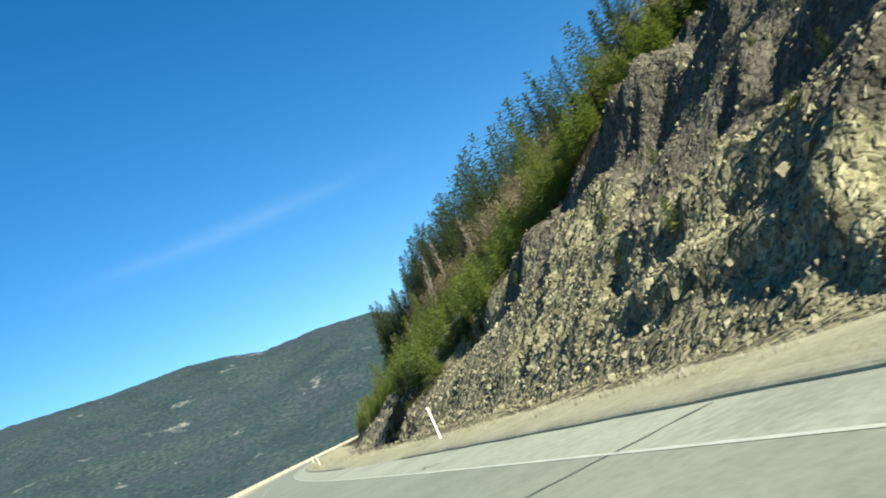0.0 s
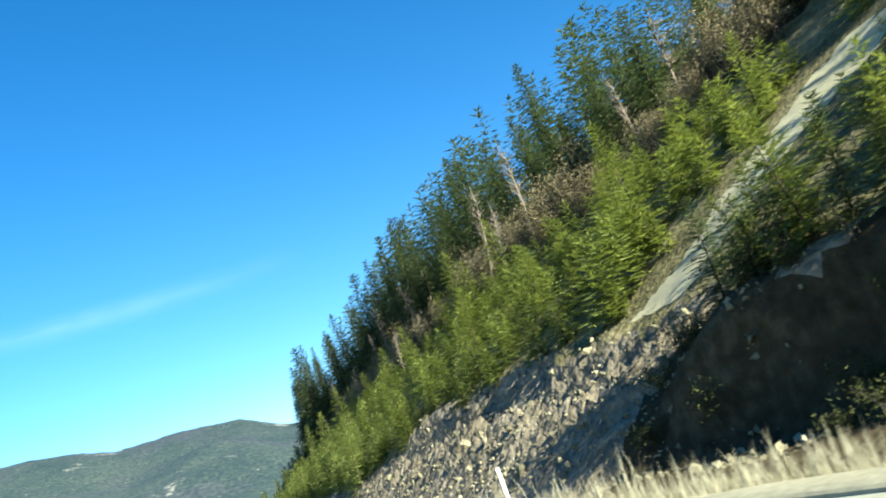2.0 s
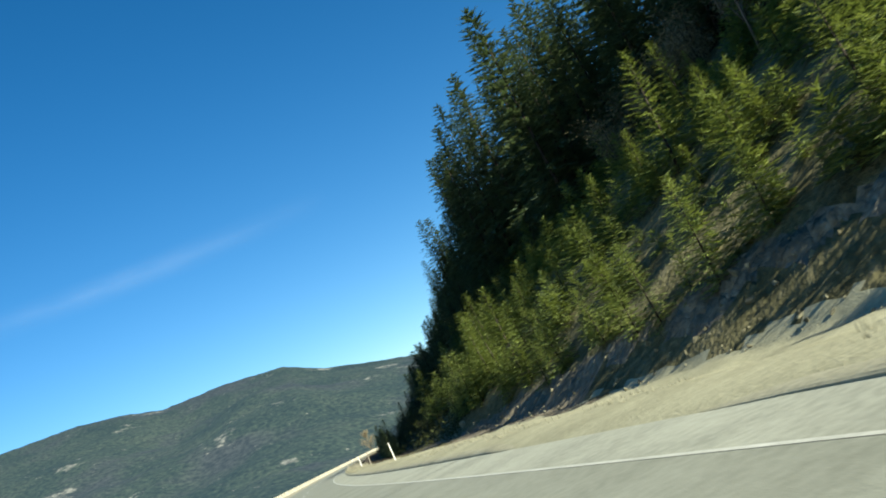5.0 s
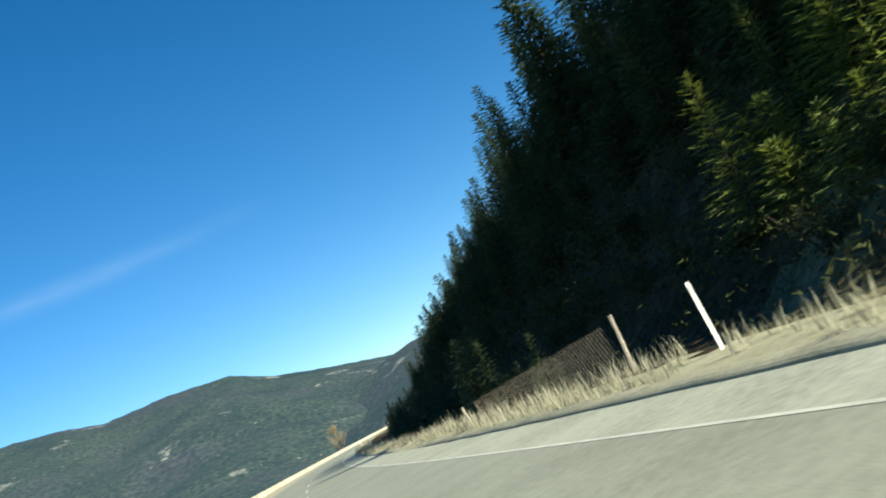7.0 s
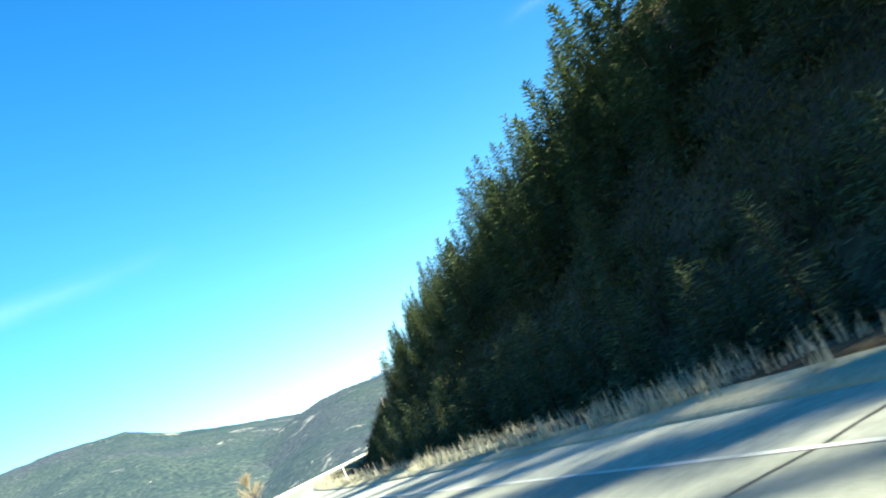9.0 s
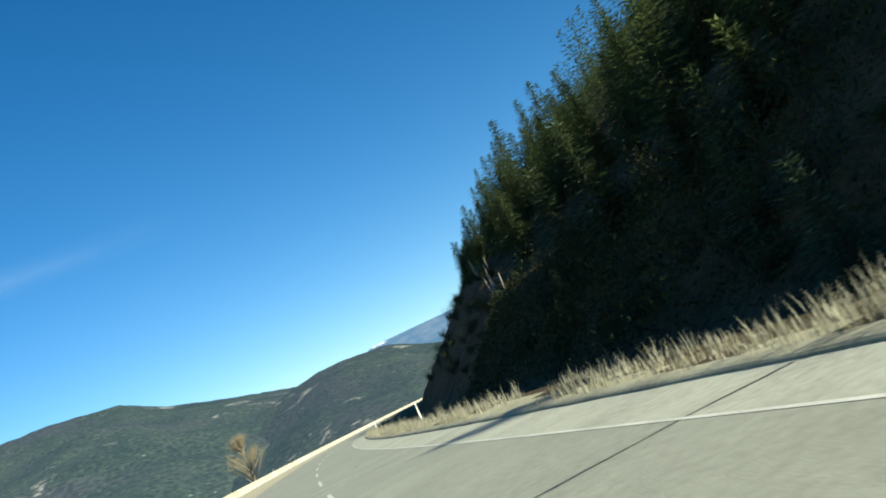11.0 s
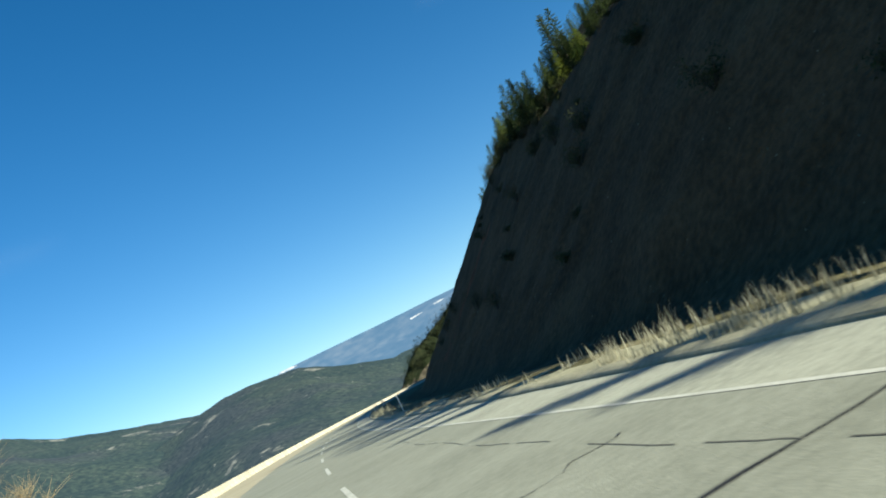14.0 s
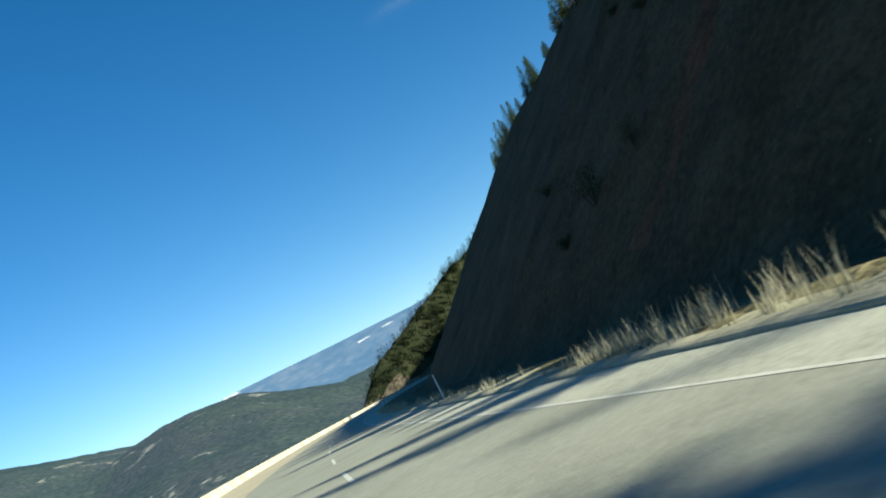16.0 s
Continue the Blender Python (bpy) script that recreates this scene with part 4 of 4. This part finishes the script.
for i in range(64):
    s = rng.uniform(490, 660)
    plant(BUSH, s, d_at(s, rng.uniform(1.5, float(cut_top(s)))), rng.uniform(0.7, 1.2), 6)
for i in range(60):
    s = rng.uniform(500, 690)
    if 566 < s < 579:
        continue
    plant(BUSH if rng.random() < 0.5 else YOUNG[:2], s, d_at(s, float(cut_top(s)) + rng.uniform(0, 1.2)), rng.uniform(0.5, 0.85), 4)
for i in range(26):
    s = rng.uniform(24, 68)
    plant(BRUSH, s, d_at(s, wood_edge(s)[0] - rng.uniform(0.0, 3.0)), rng.uniform(0.9, 1.4), 5)
for i in range(14):
    s = rng.uniform(8, 62)
    plant(YOUNG[1::2], s, d_at(s, rng.uniform(2, 11)), rng.uniform(0.25, 0.5), 6)
for i in range(150):
    s = rng.uniform(84, 256)
    plant(BRUSH, s, d_at(s, wood_edge(s)[0] - rng.uniform(-0.4, 3.6)), rng.uniform(1.1, 1.8), 5)
for i in range(20):
    s = rng.uniform(95, 240) if i < 13 else rng.uniform(260, 390)
    plant(SNAG, s, d_at(s, rng.uniform(11, 16)), rng.uniform(0.7, 1.0), 8)

# every model stands somewhere on the slope
for kinds, s, z in ((MATURE, 150, 24), (YOUNG, 180, 9), (SMALL_DARK, 300, 6), (SNAG, 175, 12), (BRUSH, 160, 14), (BUSH, 330, 6)):
    for i, src in enumerate(kinds):
        if src.name not in used:
            plant([src], s + 5 * i, d_at(s + 5 * i, z), 0.8)

# the wood behind, past counting
lod = [conifer_crown(14, 3.2, 66, 6, 600 + i, 0.08, 0.35, 0.7, 1.0, 0.36) for i in range(3)]
lod = [(np.array([tuple(q) for q in v]), np.array(f)) for v, f in lod]
nrg = np.random.RandomState(9)
vs, fs, base = [], [], 0
spots = []
for s in np.arange(30, 690, 3.4):
    start = d_at(s, wood_edge(s)[0]) + 8 + (10 if 550 < s < 700 else 0)
    for d in np.arange(start, start + 24, 4.6):
        spots.append((s + nrg.uniform(-1.6, 1.6), d + nrg.uniform(-2, 2)))
sp = np.array(spots)
hz = ground_height(sp[:, 0], sp[:, 1])
px, py = line(sp[:, 0], sp[:, 1])
for (s0, d0), x, y, z in zip(spots, px, py, hz):
    cv, cf = lod[nrg.randint(3)]
    k = max(0.25, (1.35 + wood_edge(s0)[1] * d0 * nrg.uniform(0.66, 0.95) - z) / 14)
    a = nrg.uniform(0, 6.283)
    c, e = math.cos(a) * k, math.sin(a) * k
    vs.append(np.stack([x + cv[:, 0] * c - cv[:, 1] * e, y + cv[:, 0] * e + cv[:, 1] * c, z + cv[:, 2] * k], -1))
    fs.append(cf + base)
    base += len(cv)
V, F = np.concatenate(vs), np.concatenate(fs)
me = bpy.data.meshes.new("forest")
me.vertices.add(len(V))
me.vertices.foreach_set("co", V.ravel())
me.loops.add(len(F) * 3)
me.loops.foreach_set("vertex_index", F.ravel().astype(np.int32))
me.polygons.add(len(F))
me.polygons.foreach_set("loop_start", np.arange(0, len(F) * 3, 3, dtype=np.int32))
me.materials.append(DARK_NEEDLES)
me.update(calc_edges=True)
tagged(new("forest", me), "dense dark conifer wood up the hillside", "forest", kind="stuff")

# a rocky, wooded spur across the road's far bend
P0, H0 = place(594, 0, 0), float(heading(594))
AHEAD, ASIDE = Vector((math.sin(H0), math.cos(H0), 0)), Vector((math.cos(H0), -math.sin(H0), 0))


def spur_height(u, w):
    """u metres ahead of the last stretch of road and w to its right."""
    crest = np.interp(w, [-40, 18, 34, 43, 50, 57, 78, 100, 126, 170, 260], [-70, -22, -3, 4, 11, 18, 28, 38, 50, 72, 105])
    front = np.clip((432 + 0.35 * (w - 60) - u) / 70, 0, 1.6)
    back = np.clip((u - 432 - 0.35 * (w - 60)) / 120, 0, 2)
    z = crest - front * 62 - back * 70
    rough = wave(u, w, 16, 61, 4) * 3.2 + np.abs(wave(u, w * 0.5, 7, 62, 3)) * 2.0
    return z + rough * np.clip(front * 3 + back, 0.35, 1)


us, ws = np.arange(330, 520, 2.2), np.arange(-10, 220, 2.2)
U, W = np.meshgrid(us, ws, indexing="ij")
Z = spur_height(U, W)
V = np.stack([P0.x + U * AHEAD.x + W * ASIDE.x, P0.y + U * AHEAD.y + W * ASIDE.y, Z], -1).reshape(-1, 3)
b = len(ws)
i = (np.arange(len(us) - 1)[:, None] * b + np.arange(b - 1)[None, :]).ravel()
F = np.stack([i, i + b, i + b + 1, i + 1], -1)[:, ::-1]
low = V[F].mean(1)[:, 2] + 4 * wave(V[F].mean(1)[:, 0], V[F].mean(1)[:, 1], 14, 63) < 4
tagged(new("far_spur", mesh_of("far_spur", V, F, [SPUR_SCRUB, FAR_ROCK], low.astype(int), True)), "rocky wooded spur beyond the bend of the road", "hillside", kind="structure")
lod = [conifer_crown(12, 3.6, 30, 3, 620 + i, 0.02, 0.3, 0.6, 2.0, 0.45) for i in range(3)]
lod = [(np.array([tuple(q) for q in v]), np.array(f)) for v, f in lod]
vs, fs, base = [], [], 0
for i in range(3600):
    u0, w0 = nrg.uniform(345, 470), nrg.uniform(15, 200)
    z = float(spur_height(u0, w0))
    if z < 1 + 7 * nrg.rand() and nrg.rand() < 0.85:
        continue
    cv, cf = lod[nrg.randint(3)]
    k, a = nrg.uniform(0.2, 0.42), nrg.uniform(0, 6.283)
    c, e = math.cos(a) * k * 1.3, math.sin(a) * k * 1.3
    q = P0 + AHEAD * u0 + ASIDE * w0
    vs.append(np.stack([q.x + cv[:, 0] * c - cv[:, 1] * e, q.y + cv[:, 0] * e + cv[:, 1] * c, z - 0.2 + cv[:, 2] * k], -1))
    fs.append(cf + base)
    base += len(cv)
tagged(new("far_woodland", mesh_of("far_woodland", np.concatenate(vs), np.concatenate(fs), SPUR_NEEDLES)), "olive green conifers covering the rocky spur", "forest", kind="stuff")

# small young growth between them, past counting
lod = [conifer_crown(h, w, 52, 7, 640 + i, 0.02, 0.2, 0.9, 0.5, 0.26) for i, (h, w) in enumerate([(2.4, 1.1), (3.2, 1.3), (1.8, 1.0)])]
lod = [(np.array([tuple(q) for q in v]), np.array(f)) for v, f in lod]
vs, fs, base = [], [], 0
for i in range(1150):
    s0 = nrg.uniform(66, 290) if i < 920 else nrg.uniform(26, 70)
    lo = float(np.interp(s0, BELT_S, BELT_Z)) + 0.4
    z0 = lo + (max(16.5 if s0 < 75 else 13.5, lo + 4) - lo) * nrg.rand()
    if in_scar(s0, z0):
        continue
    d0 = d_at(s0, z0)
    x, y = line(s0, d0)
    z = float(ground_height(s0, d0)) - 0.1
    cv, cf = lod[nrg.randint(3)]
    k, a = min(nrg.uniform(0.6, 1.25), room(s0, z0) / 2.5), nrg.uniform(0, 6.283)
    c, e = math.cos(a) * k, math.sin(a) * k
    vs.append(np.stack([x + cv[:, 0] * c - cv[:, 1] * e, y + cv[:, 0] * e + cv[:, 1] * c, z + cv[:, 2] * k], -1))
    fs.append(cf + base)
    base += len(cv)
tagged(new("young_growth", mesh_of("young_growth", np.concatenate(vs), np.concatenate(fs), YOUNG_NEEDLES)), "thick yellow-green young conifer growth below the wood", "undergrowth", kind="stuff")

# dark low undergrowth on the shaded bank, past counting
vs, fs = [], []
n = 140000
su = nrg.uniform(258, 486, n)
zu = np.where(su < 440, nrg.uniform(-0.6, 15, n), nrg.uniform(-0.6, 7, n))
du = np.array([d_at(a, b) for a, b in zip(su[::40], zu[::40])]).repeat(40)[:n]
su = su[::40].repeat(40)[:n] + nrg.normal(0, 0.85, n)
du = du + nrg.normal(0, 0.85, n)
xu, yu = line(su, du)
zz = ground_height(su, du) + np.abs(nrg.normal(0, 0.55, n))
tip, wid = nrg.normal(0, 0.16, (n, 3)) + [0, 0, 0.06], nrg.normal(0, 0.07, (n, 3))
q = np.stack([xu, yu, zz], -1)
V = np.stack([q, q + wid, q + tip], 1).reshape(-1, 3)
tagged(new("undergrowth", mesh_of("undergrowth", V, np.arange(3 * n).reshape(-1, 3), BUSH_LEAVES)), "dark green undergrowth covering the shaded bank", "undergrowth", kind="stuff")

for i in range(44):
    s = rng.uniform(596, 690)
    plant(BUSH, s, d_at(s, float(cut_top(s)) + rng.uniform(-1.6, 0.8)), rng.uniform(0.8, 1.3), 6)
# a close row along the foot of the bank, added to shade the verge
for i in range(88):
    s = 298 + 1.5 * i + rng.uniform(-0.6, 0.6)
    plant(SMALL_DARK, s, rng.uniform(11.2, 13.2), rng.uniform(0.4, 0.55) if s < 308 else rng.uniform(0.6, 0.85), 5)
for i in range(26):
    s = rng.uniform(545, 557) if i < 8 else rng.uniform(592, 634)
    plant(SMALL_DARK, s, d_at(s, float(cut_top(s)) + rng.uniform(-0.3, 1.5)), rng.uniform(0.8, 1.1), 4)
# bushes added to darken the hollows, which lie in shadow
for i in range(20):
    s = rng.uniform(84, 100)
    plant(BUSH, s, FOOT + 1.2 + 2.8 * rng.random(), rng.uniform(0.6, 1.0), 6)
for i in range(10):
    s = rng.uniform(76, 82)
    plant(BUSH, s, FOOT + 1.5 + 4 * rng.random(), rng.uniform(0.5, 0.9), 6)
for s, z in ((84.5, 3.0), (87, 3.4), (89.5, 3.1), (92, 3.4), (94.5, 3.0), (97, 3.2), (77, 5.8), (79.5, 5.5), (82, 5.2)):
    plant(SMALL_DARK, s, d_at(s, z), 0.62, 6)

# the leafless tree beyond the outer edge
big = bare_tree("leafless_tree", "pale brown leafless tree beyond the outer shoulder", "tree", "", 13.5, 909, STRAW_TWIGS, 0.34, 1500, 30)
q = place(580, -18.5, float(left_height(580, -18.5)) - 0.1)
big.matrix_world = pose(q.x, q.y, q.z, 0, 0, 40)

# ---- dry grass on the verge ----
def grass(name, label, spots, seed):
    r = np.random.RandomState(seed)
    vs, fs = [], []
    many = np.repeat(np.array(spots), 12, axis=0)
    sa, da = many[:, 0] + r.normal(0, 0.09, len(many)), many[:, 1] + r.normal(0, 0.09, len(many))
    xa, ya = line(sa, da)
    za = ground_height(sa, da) - 0.03
    for x, y, z, h in zip(xa.tolist(), ya.tolist(), za.tolist(), many[:, 2].tolist()):
        if h > 0:
            lean, a, w = r.uniform(0.05, 0.45), r.uniform(0, 6.283), r.uniform(0.005, 0.012)
            hh = h * (0.45 + 0.9 * r.rand() ** 1.7)
            dx, dy = math.cos(a), math.sin(a)
            o = len(vs)
            vs.extend([(x - dy * w, y + dx * w, z), (x + dy * w, y - dx * w, z),
                       (x + dx * lean * hh * 0.4 + dy * w * 0.8, y + dy * lean * hh * 0.4 - dx * w * 0.8, z + hh * 0.6),
                       (x + dx * lean * hh * 0.4 - dy * w * 0.8, y + dy * lean * hh * 0.4 + dx * w * 0.8, z + hh * 0.6),
                       (x + dx * lean * hh, y + dy * lean * hh, z + hh)])
            fs.extend([(o, o + 1, o + 2, o + 3), (o + 3, o + 2, o + 4)])
    tagged(new(name, mesh_of(name, vs, fs, DRY_GRASS)), label, "grass", kind="stuff")


r = np.random.RandomState(4)
spots = []
for s in np.arange(-6, 700, 0.22):
    dense = (1.0 if s < 545 else 0.7) * float(np.interp(s, [-6, 60, 75, 100, 112, 200, 262, 280, 440, 470, 520, 545, 590, 598, 612, 618, 640, 700], [0.3, 0.35, 0.8, 0.8, 0.3, 0.22, 0.25, 0.55, 0.4, 0.6, 0.5, 0.2, 0.18, 0.8, 0.8, 0.3, 0.34, 0.3]))
    high = float(np.interp(s, [-6, 60, 75, 100, 112, 200, 262, 280, 340, 440, 470, 520, 545, 590, 598, 612, 618, 640], [0.15, 0.15, 0.6, 0.6, 0.18, 0.12, 0.15, 0.33, 0.28, 0.34, 0.38, 0.36, 0.22, 0.2, 0.42, 0.42, 0.22, 0.3]))
    near_edge, spread = (0.7, 1.3) if 76 < s < 102 else (1.1, 1.3) if s < 270 else (0.28, 0.75)
    for _ in range(3):
        if r.rand() < dense * (0.8 + 1.1 * float(wave(s, 0.0, 3.5, 51))):
            spots.append((s + r.uniform(-0.1, 0.1), SHOULDER + near_edge + abs(r.normal(0, spread)), high * (1.0 if s < 270 else 1.2) * r.uniform(0.5, 1.3) * (1 + 0.35 * float(wave(s, 3.0, 3.0, 52)))))
for s in np.arange(270, 538, 0.3):
    for _ in range(2 if s < 366 or s > 468 else 1):
        if r.rand() < 0.55 * (0.75 + 0.5 * float(wave(s, 9.0, 4.0, 53))):
            spots.append((s + r.uniform(-0.15, 0.15), SHOULDER + r.uniform(0.5, 2.1 if s < 468 else 3.0), r.uniform(0.2, 0.44)))
for s in np.arange(74, 106, 0.06):
    if r.rand() < 0.75 + 0.5 * float(wave(s, 9.0, 4.0, 53)):
        spots.append((s, SHOULDER + 1.0 + 2.6 * r.rand(), r.uniform(0.25, 0.65)))
grass("dry_grass", "tall dry yellow grass along the verge", spots, 3)

# ---- roadside posts ----
def delineator(s, d):
    q = place(s, d, float(ground_height(s, d)) - 0.05)
    t = thing("delineator_post", "slim white plastic delineator post on the verge", "marker post", "delineator posts")
    h = 1.18
    prof = [(-0.033, -0.012), (-0.028, 0.012), (0.0, 0.02), (0.028, 0.012), (0.033, -0.012), (0.0, 0.002)]
    vs = [(x, y, -0.2) for x, y in prof] + [(x, y, h - (0.03 if abs(x) > 0.03 else 0)) for x, y in prof]
    n = len(prof)
    fs = [(i, (i + 1) % n, (i + 1) % n + n, i + n) for i in range(n)] + [tuple(range(n, 2 * n))]
    part("post", mesh_of("post", vs, fs, POST_WHITE), t)
    x0, z0 = 0.024, h - 0.2
    vs = [(-x0, -0.016, z0), (x0, -0.016, z0), (x0, -0.016, z0 + 0.13), (-x0, -0.016, z0 + 0.13), (-x0, 0.0, z0), (x0, 0.0, z0), (x0, 0.0, z0 + 0.13), (-x0, 0.0, z0 + 0.13)]
    fs = [(0, 1, 2, 3), (4, 7, 6, 5), (0, 4, 5, 1), (1, 5, 6, 2), (2, 6, 7, 3), (3, 7, 4, 0)]
    part("reflector", mesh_of("reflector", vs, fs, REFLECTOR), t, "small grey reflector")
    t.matrix_world = pose(q.x, q.y, q.z, 0, 0, -math.degrees(float(heading(s))))
    return t


for s, d in POSTS:
    delineator(s, d)


def short_post(s, d, h, label, r0=0.07, wood=WOOD_POST):
    q = place(s, d, float(ground_height(s, d)))
    t = thing("wooden_post", label, "post", "wooden posts")
    v, f = tube([(0, 0, -0.3), (0.01, 0, h * 0.5), (0, 0.01, h)], [r0, r0 * 0.95, r0 * 0.9], 7)
    part("pole", mesh_of("pole", v, f, wood, smooth=False), t)
    t.matrix_world = pose(q.x, q.y, q.z, rng.uniform(-4, 4), rng.uniform(-4, 4), rng.uniform(0, 360))
    return t


short_post(281.5, SHOULDER + 2.6, 1.35, "tall weathered wooden post holding wire netting", 0.055)
short_post(289.8, SHOULDER + 0.6, 0.72, "thick weathered wooden post in dry grass", 0.048)
short_post(291.0, SHOULDER + 0.75, 0.42, "short weathered wooden post in dry grass", 0.06)
# wire netting between the posts
net = []
for i in range(60):
    u0, u1 = i / 59, min(1, i / 59 + 0.05)
    a, b = place(281.5 + 8 * u0, SHOULDER + 2.6 - 1.7 * u0, 0.0), place(281.5 + 8 * u1, SHOULDER + 2.6 - 1.7 * u1, 1.15 - 0.35 * u1)
    net.append(tube([a, b], [0.003, 0.003], 3))
v, f = join(net)
tagged(new("wire_netting", mesh_of("wire_netting", v, f, WOOD_POST)), "sagging grey wire netting between wooden posts", "fence")
# leaning fence posts in the grass of the shaded bank
for s, h in ((379.6, 1.3), (382.3, 1.35), (385.2, 1.1), (386.4, 0.95), (388.4, 1.2), (390.4, 1.25), (392.6, 1.15), (394.6, 1.0), (397.6, 1.2), (400.5, 1.1)):
    short_post(s + 3.4, SHOULDER + 2.3 + rng.uniform(-0.15, 0.15), h * 0.5, "thin weathered fence post leaning in dry grass", 0.022, PALE_BARK)
# wire fence along the top of the cut
fence = thing("wire_fence", "old wire fence on weathered posts above the cut", "fence")
tops = []
for s in np.arange(482, 556, 4.4):
    d = d_at(s, float(cut_top(s)) + 0.6)
    z = float(ground_height(s, d))
    h = 2.1 + rng.uniform(-0.5, 0.5)
    b = place(s, d, z - 0.3)
    e = place(s + rng.uniform(-0.3, 0.3), d + rng.uniform(-0.3, 0.3), z + h)
    v, f = tube([b, (b + e) / 2, e], [0.05, 0.047, 0.042], 6)
    part("fence_post", mesh_of("fence_post", v, f, WOOD_POST), fence)
    tops.append((b, e))
for level in (0.35, 0.6, 0.85):
    pts = []
    for (b, e), (b2, e2) in zip(tops[:-1], tops[1:]):
        p0, p1 = b.lerp(e, level), b2.lerp(e2, level)
        pts += [p0, (p0 + p1) / 2 - Vector((0, 0, 0.05))]
    pts.append(tops[-1][0].lerp(tops[-1][1], level))
    v, f = tube(pts, [0.006] * len(pts), 4)
    part("wire", mesh_of("wire", v, f, REFLECTOR), fence)

# ---- concrete barrier along the outer edge ----
prof = [(-0.30, 0.0), (-0.30, 0.08), (-0.13, 0.36), (-0.08, 0.84), (0.08, 0.84), (0.13, 0.36), (0.30, 0.08), (0.30, 0.0)]
L = 3.45
vs = [(x, -L / 2, z) for x, z in prof] + [(x, L / 2, z) for x, z in prof]
n = len(prof)
fs = [(i, (i + 1) % n, (i + 1) % n + n, i + n) for i in range(n)] + [tuple(range(n))[::-1], tuple(range(n, 2 * n))]
barrier_mesh = mesh_of("barrier", vs, fs, CONCRETE)
for s in np.arange(-60, 1070, 4.05):
    ob = tagged(new("concrete_barrier", barrier_mesh), "weathered pale concrete roadside barrier block", "barrier", "concrete barriers")
    q = place(s, BARRIER, float(left_height(s, BARRIER)) - 0.02)
    ob.matrix_world = pose(q.x, q.y, q.z, 0, 0, -math.degrees(float(heading(s))) + rng.uniform(-0.6, 0.6))

# ---- loose rock on the talus ----
def stone_mesh(seed):
    r = random.Random(seed)
    bm = bmesh.new()
    sx, sy, sz = r.uniform(0.8, 1.3), r.uniform(0.55, 1.0), r.uniform(0.4, 0.75)
    for _ in range(11):
        q = Vector((r.uniform(-1, 1), r.uniform(-1, 1), r.uniform(-1, 1))).normalized() * r.uniform(0.42, 0.62)
        bm.verts.new((q.x * sx, q.y * sy, q.z * sz))
    hull = bmesh.ops.convex_hull(bm, input=bm.verts)
    bmesh.ops.delete(bm, geom=list({w for w in hull["geom_interior"] if isinstance(w, bmesh.types.BMVert)}), context="VERTS")
    me = bpy.data.meshes.new("stone")
    bm.to_mesh(me)
    bm.free()
    me.materials.append(STONE)
    return me


STONES = [stone_mesh(700 + i) for i in range(9)]
hill = bpy.data.objects["hillside"]
raw = [(np.array([tuple(w.co) for w in m.vertices]), np.array([tuple(p.vertices) for p in m.polygons])) for m in STONES]
r = np.random.RandomState(12)
vs, fs, base, singles = [], [], 0, 0
todo = []
for i in range(17000):
    s = r.uniform(-4, 88)
    todo.append((s, FOOT - 0.6 + r.rand() ** 1.1 * 24))
for i in range(2600):
    todo.append((r.uniform(92, 140 if i < 1700 else 262), FOOT - 0.3 + abs(r.normal(0, 3.6))))
for i in range(500):
    todo.append((r.uniform(480, 690), FOOT + 1.0 + r.rand() ** 1.2 * 14))
todo = np.array(todo)
tz = ground_height(todo[:, 0], todo[:, 1])
tx, ty = line(todo[:, 0], todo[:, 1])
tr = rock_part(todo[:, 0], tz)
for (s, d), x, y, z, rocky in zip(todo.tolist(), tx.tolist(), ty.tolist(), tz.tolist(), tr.tolist()):
    cut = 480 < s < 690
    if not cut and rocky < 0.45 and d > FOOT + 1:
        continue
    if s < 84 and z > 6 and r.rand() < 0.55:
        continue
    size = min(0.8, 0.08 + r.gamma(1.3, 0.09)) * (0.4 if cut else 1.0)
    turn = Euler((r.uniform(0, 6.3), r.uniform(0, 6.3), r.uniform(0, 6.3))).to_matrix()
    k = r.randint(9)
    if singles < 290 and 14 < s < 50 and d < FOOT + 9 and size > 0.42:
        ob = new("stone", STONES[k])
        ob.parent = hill
        ob.matrix_world = Matrix.LocRotScale((float(x), float(y), z + size * 0.1), turn.to_quaternion(), (size,) * 3)
        singles += 1
        continue
    cv, cf = raw[k]
    vs.append(cv * size @ np.array(turn).T + np.array([float(x), float(y), z + size * 0.1]))
    fs.append(cf + base)
    base += len(cv)
tagged(new("loose_rock", mesh_of("loose_rock", np.concatenate(vs), np.concatenate(fs), STONE)), "loose angular grey and tan rock fragments on the slope", "rocks", kind="stuff")
